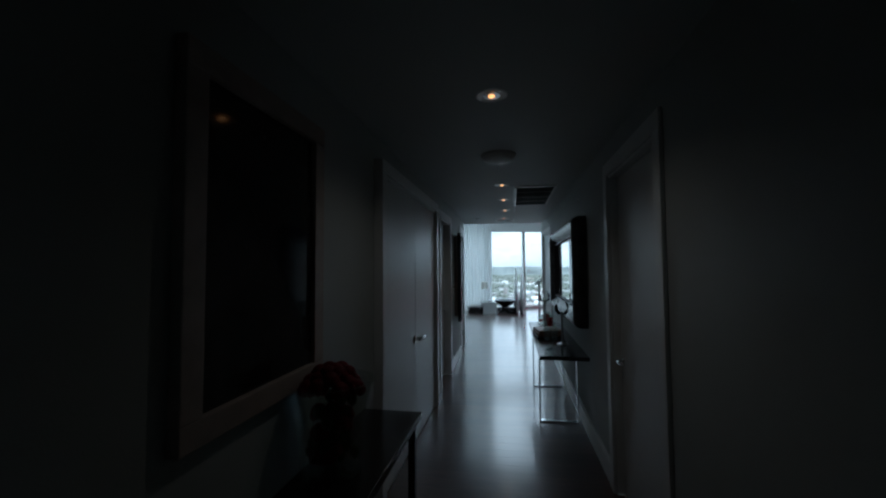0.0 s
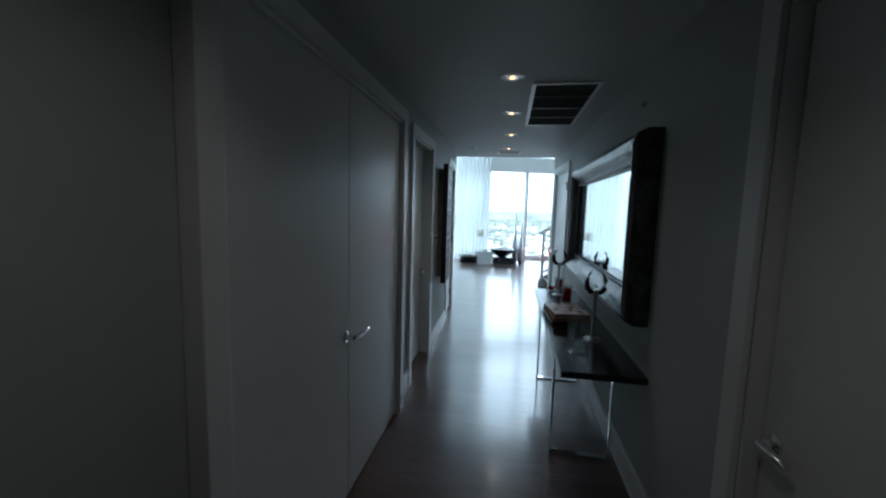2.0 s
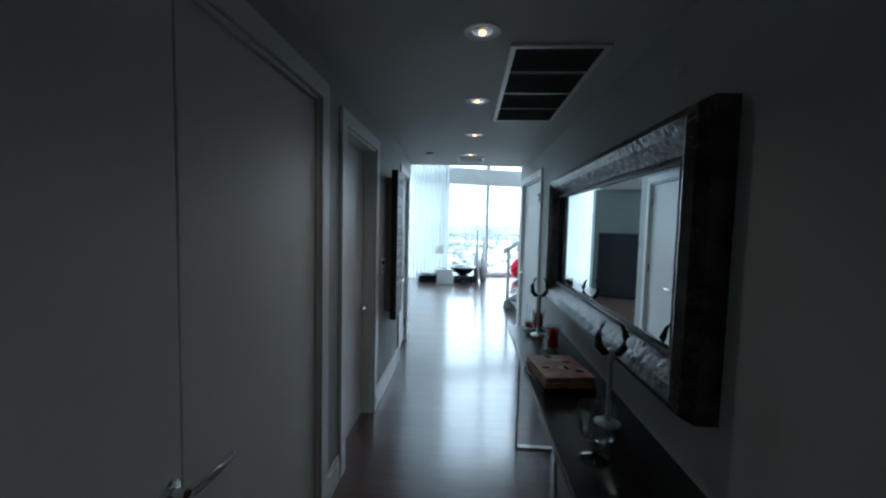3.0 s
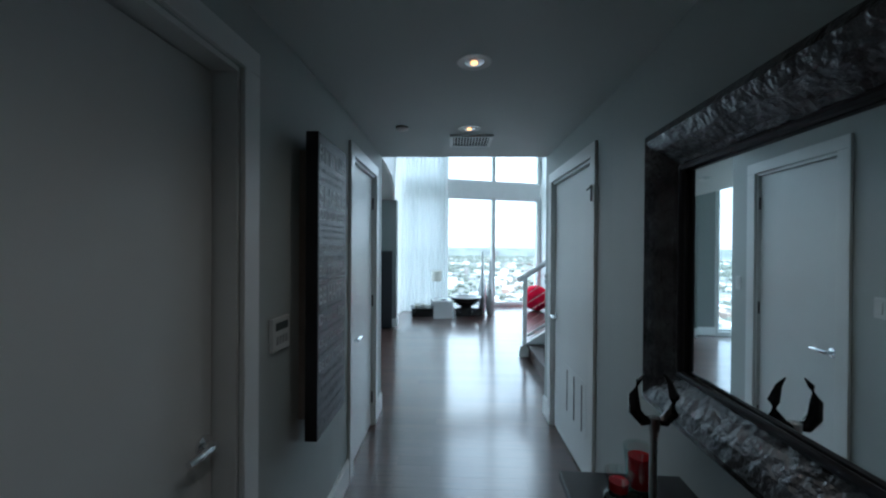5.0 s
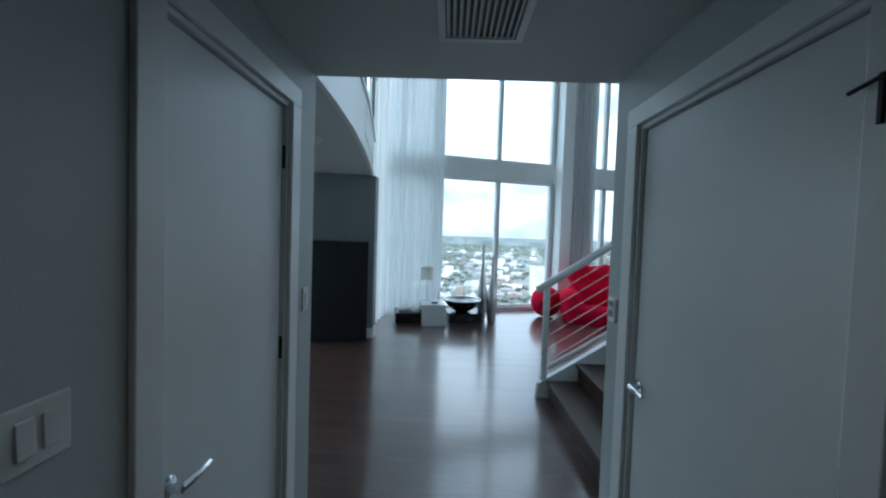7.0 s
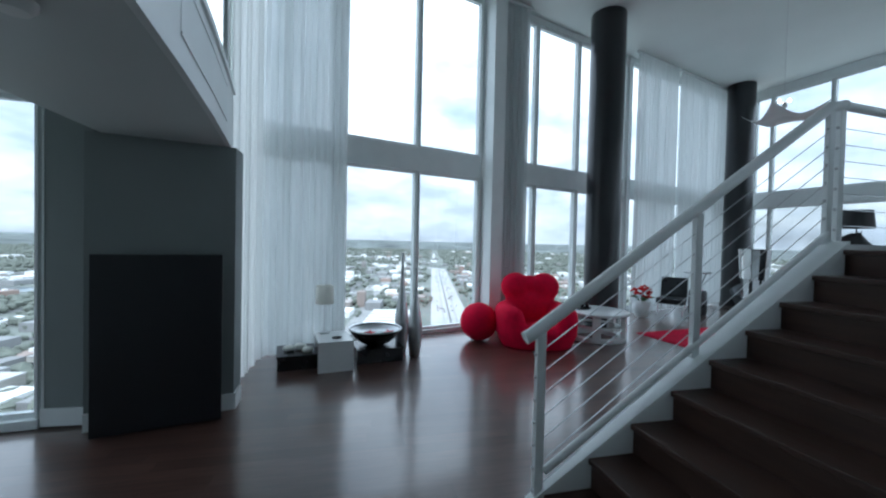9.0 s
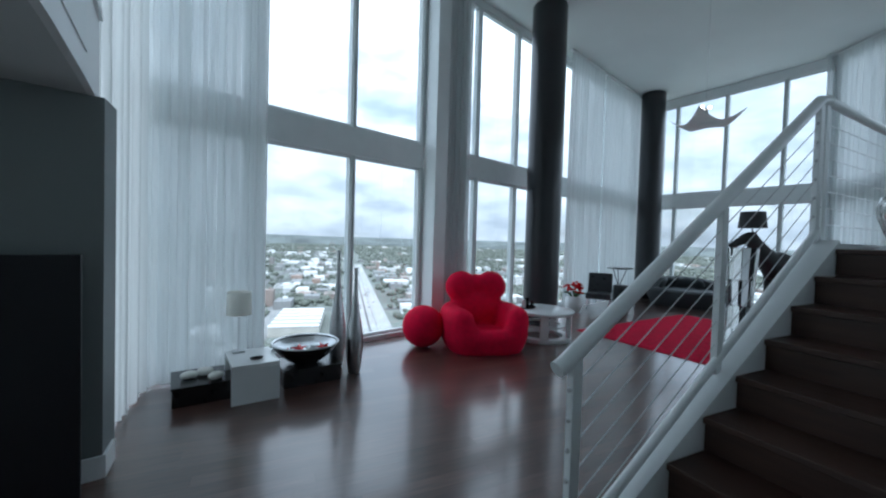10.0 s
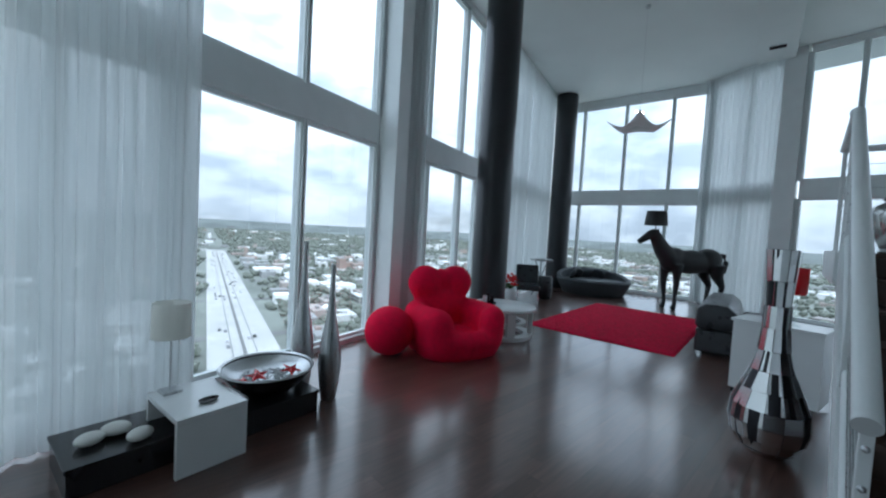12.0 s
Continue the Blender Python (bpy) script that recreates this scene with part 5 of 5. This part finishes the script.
# mosaic vase, cabinet, urn
mv = thing("mosaic_floor_vase", rz(3.90, 2.34, 0), "tall long-necked floor vase clad in mirror tiles", "floor vase")
prof = [(0.13, 0.0), (0.19, 0.06), (0.245, 0.15), (0.268, 0.27), (0.255, 0.39), (0.205, 0.53), (0.145, 0.68), (0.105, 0.84), (0.085, 1.02), (0.082, 1.20), (0.09, 1.40), (0.106, 1.65)]
bm = shape()
lathe(bm, [(0.0, 0.001)] + [(r - 0.006, z) for r, z in prof] + [(0.09, 1.65), (0.07, 1.2), (0.0, 1.1)], ID, 40)
part("core", bm, DARKMETAL, mv, "", True)
K = 13
tiles = {}
for q, ((r0, z0), (r1, z1)) in enumerate(zip(prof, prof[1:])):
    steps = max(1, round(math.hypot(r1 - r0, z1 - z0) / 0.2))
    for s in range(steps):
        ra, rb = r0 + (r1 - r0) * s / steps, r0 + (r1 - r0) * (s + 1) / steps
        za, zb = z0 + (z1 - z0) * s / steps, z0 + (z1 - z0) * (s + 1) / steps
        w = math.pi / K * 0.985
        bm = shape()
        vs = []
        for rr, z in ((ra, za), (rb, zb - 0.0025)):
            for sg in (-1, 1):
                vs.append(bm.verts.new((rr * math.cos(w), sg * rr * math.sin(w), z)))
        outer = bm.faces.new((vs[0], vs[1], vs[3], vs[2]))
        ex = bmesh.ops.extrude_face_region(bm, geom=[outer])
        for v in ex["geom"]:
            if isinstance(v, bmesh.types.BMVert):
                v.co.x -= 0.004
        tiles[(q, s)] = mesh_of("mirror_tile", bm, MOSAIC)
rnd = random.Random(3)
for key, me in tiles.items():
    for k in range(K):
        ob = new("mirror_tile", me)
        ob.parent = mv
        ob.rotation_euler = (radians(rnd.uniform(-0.5, 0.5)), radians(rnd.uniform(-0.5, 0.5)), 2 * math.pi * k / K)

wc = thing("white_cabinet", rz(5.22, 2.44, -8), "low glossy white cabinet beside the landing", "cabinet")
bm = shape()
bx(bm, 0.0, 0.46, -0.36, 0.40, 0.06, 0.82, ID, 0.003)
part("carcass", bm, LACQUER, wc)
bm = shape()
bx(bm, -0.02, 0.48, -0.37, 0.42, 0.82, 0.85, ID, 0.003)
part("top", bm, LACQUER, wc)
bm = shape()
bx(bm, 0.03, 0.44, -0.24, 0.38, 0.0, 0.06)
part("plinth", bm, BLACK, wc)
rh = thing("hurricane_lamp", rz(5.35, 2.33, 0, 0.85), "red glass candle hurricane on a clear stem", "candle holder")
bm = shape()
lathe(bm, [(0.0, 0.0), (0.05, 0.0), (0.05, 0.008), (0.012, 0.02), (0.012, 0.31), (0.03, 0.325), (0.0, 0.33)], ID, 24)
part("foot", bm, GLASS, rh, "", True)
bm = shape()
lathe(bm, [(0.0, 0.332), (0.07, 0.335), (0.082, 0.37), (0.086, 0.62), (0.081, 0.62), (0.072, 0.37), (0.0, 0.345)], ID, 28)
part("cup", bm, REDGLOSS, rh, "red glass cup", True)
ur = thing("ginger_jar", rz(4.86, 1.70, 0, RISE * 9) @ Matrix.Scale(0.88, 4), "large silver mercury-glass ginger jar with a lid", "jar")
bm = shape()
lathe(bm, [(0.0, 0.0), (0.13, 0.0), (0.14, 0.02), (0.125, 0.05), (0.17, 0.16), (0.215, 0.30), (0.22, 0.38), (0.19, 0.46), (0.13, 0.50), (0.105, 0.52), (0.0, 0.52)], ID, 40)
part("body", bm, SILVERJAR, ur, "", True)
bm = shape()
lathe(bm, [(0.13, 0.522), (0.135, 0.54), (0.10, 0.58), (0.04, 0.61), (0.022, 0.63), (0.035, 0.66), (0.022, 0.69), (0.006, 0.73), (0.0, 0.735)], ID, 32)
part("lid", bm, SILVERJAR, ur, "domed lid with a finial", True)

# ---- the city below ----
GZ = -75.0
GROUND = material("city_ground", (0.19, 0.205, 0.185), 0.95, vary=0.4, scale=0.008, spec=0.1)
ROADM = material("pale_concrete_road", (0.4, 0.4, 0.385), 0.8, vary=0.14, scale=0.05)
STREET = material("asphalt", (0.15, 0.15, 0.15), 0.9, vary=0.15, scale=0.05)
STREETL = material("worn_asphalt", (0.27, 0.27, 0.265), 0.9, vary=0.15, scale=0.05)
ROOFW = material("city_walls", (0.55, 0.55, 0.52), 0.8, vary=0.2, scale=0.02)
ni = ROOFW.node_tree.nodes
gi, ri, hi_ = ni.new("ShaderNodeNewGeometry"), ni.new("ShaderNodeValToRGB"), ni["Principled BSDF"]
cr = ri.color_ramp
cr.elements[0].position, cr.elements[0].color = 0.0, (0.78, 0.79, 0.78, 1)
cr.elements[1].position, cr.elements[1].color = 1.0, (0.36, 0.33, 0.31, 1)
for p_, c_ in ((0.35, (0.7, 0.7, 0.69, 1)), (0.5, (0.32, 0.33, 0.33, 1)), (0.78, (0.22, 0.22, 0.22, 1)), (0.94, (0.33, 0.24, 0.2, 1))):
    e_ = cr.elements.new(p_)
    e_.color = c_
ROOFW.node_tree.links.new(gi.outputs["Random Per Island"], ri.inputs["Fac"])
ROOFW.node_tree.links.new(ri.outputs["Color"], hi_.inputs["Base Color"])
TREES = material("city_trees", (0.135, 0.15, 0.125), 0.9, vary=0.3, scale=0.2)
WATERM = material("river_water", (0.12, 0.16, 0.18), 0.12, vary=0.1, scale=0.02)
bm = shape()
bmesh.ops.create_circle(bm, cap_ends=True, segments=96, radius=4900, matrix=pose(0, 0, GZ))
tagged(part("ground", bm, GROUND), "flat green and grey city plain far below", "ground", "", "structure")
RD = Vector((0.205, 0.9788, 0))
R0 = Vector((66, 215, 0))
RN = Vector((RD.y, -RD.x, 0))


def strip(name, mat, p, d, length, half, z, label, category):
    n = Vector((d.y, -d.x, 0))
    bm = shape()
    vs = [bm.verts.new((*(p + d * a + n * b).xy, z)) for a, b in ((0, -half), (length, -half), (length, half), (0, half))]
    bm.faces.new(vs)
    return tagged(part(name, bm, mat), label, category, "", "structure")


strip("road_highway", ROADM, R0 - RD * 500, RD, 1340, 19, GZ + 0.6, "broad pale concrete motorway running away from the tower", "road")
BEND = Vector((-0.62, 0.785, 0))
strip("road_bend", ROADM, R0 + RD * 830 + RN * 8, BEND, 900, 13, GZ + 0.55, "pale motorway bending away among the trees", "road")
strip("road_median", STREET, R0 - RD * 500, RD, 1330, 1.0, GZ + 0.75, "dark median strip of the motorway", "road")
for o_ in (-6.3, 6.3):
    strip("road_lane_line", STREET, R0 - RD * 500 + RN * o_, RD, 1330, 0.25, GZ + 0.75, "thin dark lane joint in the motorway", "road")
strip("road_diagonal", STREETL, Vector((-15, 217, 0)), Vector((0.164, 0.9865, 0)), 1050, 8, GZ + 0.5, "pale street cutting across the blocks", "road")
rnd = random.Random(77)
for k in range(-7, 22):
    strip("road_street", STREET, R0 + RD * (k * 130 - 200) - RN * 1200, RN, 2600, 4.5, GZ + 0.3 + 0.01 * (k % 2), "city street between low buildings", "road")
for k in (-6, -4, -3, -2, -1, 1, 2, 3, 4, 6, 8):
    strip("road_avenue", STREET, R0 + RN * (k * 140) - RD * 500, RD, 3000, 4.5, GZ + 0.35 + 0.01 * (k % 2), "long city avenue between low buildings", "road")
RIVER, FLOW = Vector((-785, 375, 0)), Vector((0.83, 0.5577, 0))
strip("water", WATERM, RIVER, FLOW, 520, 30, GZ + 0.5, "grey river bend below the tower", "water")

BOXF = [(0, 1, 2, 3), (4, 7, 6, 5), (0, 4, 5, 1), (1, 5, 6, 2), (2, 6, 7, 3), (3, 7, 4, 0)]


def add_box(vs, fs, c, d, a, b, z0, z1):
    n = Vector((d.y, -d.x, 0))
    k = len(vs)
    for z in (z1, z0):
        for s, t in ((-1, -1), (1, -1), (1, 1), (-1, 1)):
            q = c + d * (s * a) + n * (t * b)
            vs.append((q.x, q.y, z))
    fs.extend(tuple(i + k for i in f) for f in BOXF)


def from_lists(name, vs, fs, mat):
    me = bpy.data.meshes.new(name)
    me.from_pydata(vs, [], fs)
    me.materials.append(mat)
    me.validate()
    return new(name, me)


vs, fs, near = [], [], []
tv_, tf_ = [], []
ico = bmesh.new()
bmesh.ops.create_icosphere(ico, subdivisions=1, radius=1.0)
icov = [v.co.copy() for v in ico.verts]
icof = [tuple(v.index for v in f.verts) for f in ico.faces]
ico.free()


def add_tree(p, r):
    k = len(tv_)
    for v in icov:
        j = 0.75 + 0.5 * rnd.random()
        tv_.append((p.x + v.x * r * j, p.y + v.y * r * j, GZ + r * 0.8 + v.z * r * 0.8 * j))
    tf_.extend(tuple(i + k for i in f) for f in icof)


WARE = Vector((35, 346, 0))
taken = set()
for i in range(15000):
    az, dist = radians(rnd.uniform(-75, 125)), 150 * (26 ** rnd.random())
    p = Vector((dist * math.sin(az), dist * math.cos(az), 0))
    along, across = (p - R0).dot(RD), (p - R0).dot(RN)
    if (abs(across) < 36 and along < 900) or (p - WARE).length < 66 or (abs((p - RIVER).dot(Vector((FLOW.y, -FLOW.x, 0)))) < 75 and -20 < (p - RIVER).dot(FLOW) < 560):
        continue
    fa, fb = (along + 200) % 130, across % 140
    if dist < 1300 and (min(fa, 130 - fa) < 14 or min(fb, 140 - fb) < 14):
        continue
    dens = noise.noise(p * 0.0032) + (0.16 if dist < 1000 else -0.12 if dist < 1800 else -0.34)
    size = 26 + dist * 0.012
    cell = (int(p.x // size), int(p.y // size))
    if dens > -0.06 and rnd.random() < 0.75:
        if cell in taken:
            continue
        taken.add(cell)
        tall = rnd.uniform(4, 9) if rnd.random() < 0.98 else rnd.uniform(12, 24)
        a, b = size * rnd.uniform(0.22, 0.5), size * rnd.uniform(0.16, 0.34)
        if tall > 10:
            a, b = a * 0.6, b * 0.6
        if dist < 420 and len(near) < 70:
            near.append((p, a, b, tall))
        else:
            add_box(vs, fs, p, RD, a, b, GZ, GZ + tall)
            if rnd.random() < 0.6:
                add_box(vs, fs, p + RD * rnd.uniform(-0.5, 0.5) * a, RD, a * 0.18, b * 0.25, GZ + tall, GZ + tall + 2)
            if dist < 1100:
                q = p + RN * (b + 7)
                for k in range(3):
                    add_tree(q + RD * rnd.uniform(-a, a), rnd.uniform(1.8, 3.4))
    elif dist < 3300:
        for k in range(6):
            q = p + Vector((rnd.uniform(-26, 26), rnd.uniform(-26, 26), 0)) * (1 + dist / 2500)
            if abs((q - R0).dot(RN)) > 24:
                add_tree(q, rnd.uniform(2.2, 4.6) * (1 + dist / 4000))
tagged(from_lists("city_buildings", vs, fs, ROOFW), "many low pale city buildings far below", "buildings", "", "stuff")
tagged(from_lists("city_trees", tv_, tf_, TREES), "dark green tree clumps across the city", "trees", "", "stuff")
ROOFA = material("flat_roof", (0.52, 0.52, 0.51), 0.8, vary=0.15, scale=0.1, per_object=0.35)
WALLA = material("building_render", (0.36, 0.35, 0.32), 0.8, vary=0.12, scale=0.1, per_object=0.3)
ROOFBAY = material("white_roof_membrane", (0.78, 0.78, 0.77), 0.7, vary=0.08, scale=0.1)
WOODS = material("far_woods", (0.14, 0.157, 0.152), 0.95, vary=0.5, scale=0.004, spec=0.1, stretch=(1, 1, 1))
WINA = material("far_window", (0.06, 0.07, 0.08), 0.2)
for p, a, b, tall in near:
    t = thing("building", Matrix.Translation((p.x, p.y, GZ)) @ rz(0, 0, math.degrees(math.atan2(RD.y, RD.x))), "low pale flat-roofed city building", "building", "near buildings")
    bm = shape()
    bx(bm, -a, a, -b, b, 0, tall)
    part("wall", bm, WALLA, t)
    bm = shape()
    bx(bm, -a - 0.2, a + 0.2, -b - 0.2, b + 0.2, tall, tall + 0.5)
    bx(bm, -a * 0.3, a * 0.1, -b * 0.4, b * 0.1, tall + 0.5, tall + 2.2)
    part("roof", bm, ROOFA, t)
    for f in range(int(tall // 3.5)):
        bm = shape()
        bx(bm, -a - 0.06, -a, -b * 0.85, b * 0.85, f * 3.4 + 1.2, f * 3.4 + 2.6)
        bx(bm, -a * 0.85, a * 0.85, b, b + 0.06, f * 3.4 + 1.2, f * 3.4 + 2.6)
        part("window_band", bm, WINA, t)
wh = thing("warehouse", Matrix.Translation((WARE.x, WARE.y, GZ)) @ rz(0, 0, math.degrees(math.atan2(RD.y, RD.x))), "long low warehouse with white and grey roof stripes", "building")
bm = shape()
bx(bm, -40, 40, -18, 18, 0, 7)
part("wall", bm, WALLA, wh)
bm = shape()
bx(bm, -40.2, 40.2, -18.1, 18.1, 7.0, 7.3)
part("roof", bm, STREET, wh)
for k in range(6):
    bm = shape()
    bx(bm, -40 + k * 13.4, -33 + k * 13.4, -18.2, 18.2, 7.3, 8.2)
    part("roof_bay", bm, ROOFBAY, wh)
# wooded rise along the horizon
bm = shape()
inner = [bm.verts.new((3300 * math.cos(k * math.pi / 48), 3300 * math.sin(k * math.pi / 48), GZ + 0.2)) for k in range(96)]
outer = [bm.verts.new((4850 * math.cos(k * math.pi / 48), 4850 * math.sin(k * math.pi / 48), -7.0 + 3.0 * math.sin(k * 1.7) + 2.0 * math.sin(k * 0.6))) for k in range(96)]
for k in range(96):
    bm.faces.new((inner[k], inner[(k + 1) % 96], outer[(k + 1) % 96], outer[k]))
tagged(part("backdrop_woods", bm, WOODS), "hazy wooded rise along the far horizon", "backdrop", "", "structure")
# cars on the motorway
CARA = material("car_paint", (0.3, 0.3, 0.32), 0.3, per_object=0.9)
cm = None
for i in range(60):
    off = rnd.choice((-11.5, -8, -4.5, 4.5, 8, 11.5))
    q = R0 + RD * rnd.uniform(-60, 900) + RN * off
    if cm is None:
        bm = shape()
        bx(bm, -2.3, 2.3, -0.95, 0.95, 0.3, 0.95, ID, 0.15)
        bx(bm, -1.3, 1.1, -0.85, 0.85, 0.95, 1.5, ID, 0.2)
        cm = mesh_of("car_body", bm, CARA)
    t = thing("car", Matrix.Translation((q.x, q.y, GZ + 0.6)) @ rz(0, 0, math.degrees(math.atan2(RD.y, RD.x))), "small car on the motorway far below", "car", "motorway cars")
    ob = new("car_body", cm)
    ob.parent = t

# ---- floor boards ----
BW, GAP = 0.128, 0.0005
LENS = (0.9, 1.25, 1.6)
meshes = {}


def board(length):
    key = round(length, 2)
    if key not in meshes:
        bm = shape()
        bx(bm, 0, key - GAP, 0, BW - GAP, -0.012, 0.0)
        meshes[key] = mesh_of("floor_board", bm, WOOD)
    return meshes[key]


floor_ob = bpy.data.objects["floor"]
rnd = random.Random(11)
rest_v, rest_f = [], []
count = 0
y = -9.4
while y < 9.6:
    spans = []
    if y < -0.15:
        bend = 0.05 * min(0.0, y + 1.5)
        spans.append((-0.1 + bend, 1.68 + bend))
        if y > -2.4:
            spans.append((6.25, 11.4 + 0.1 * y))
    else:
        x_lo = -5.2 if y < 3.6 else -0.9
        x_lo = max(x_lo, 0.5 + (y + BW - 6.12 - 0.05) / 0.298)
        spans.append((x_lo, 11.4 + 0.1 * y if y < 3 else 11.8 + (y - 3) * 0.6 if y < 5 else 13.0 - (y - 5) * 0.14))
    for x, x_hi in spans:
        first = True
        while x < x_hi - 0.05:
            L = rnd.choice((0.4, 0.65, 0.9, 1.2) if first else LENS)
            first = False
            if x_hi - x - L < 0.2:
                L = math.floor((x_hi - x) * 20) / 20
            if count < 300 and -0.9 < x + L / 2 < 2.4 and -6.5 < y < 5.6 and (y < 0.3 or x > -0.8):
                ob = new("floor_board", board(L))
                ob.location = (x, y, 0)
                ob.parent = floor_ob
                count += 1
            else:
                k = len(rest_v)
                x2, y2 = x + L - GAP, y + BW - GAP
                rest_v += [(x, y, 0), (x2, y, 0), (x2, y2, 0), (x, y2, 0), (x, y, -0.012), (x2, y, -0.012), (x2, y2, -0.012), (x, y2, -0.012)]
                rest_f += [(k, k + 1, k + 2, k + 3), (k, k + 4, k + 5, k + 1), (k + 1, k + 5, k + 6, k + 2), (k + 2, k + 6, k + 7, k + 3), (k + 3, k + 7, k + 4, k)]
            x += L
    y += BW
me = bpy.data.meshes.new("floor_boards")
me.from_pydata(rest_v, [], rest_f)
me.materials.append(WOODJ)
fb = new("floor_boards", me)
fb.parent = floor_ob
tagged(fb, "", "", "", "stuff")
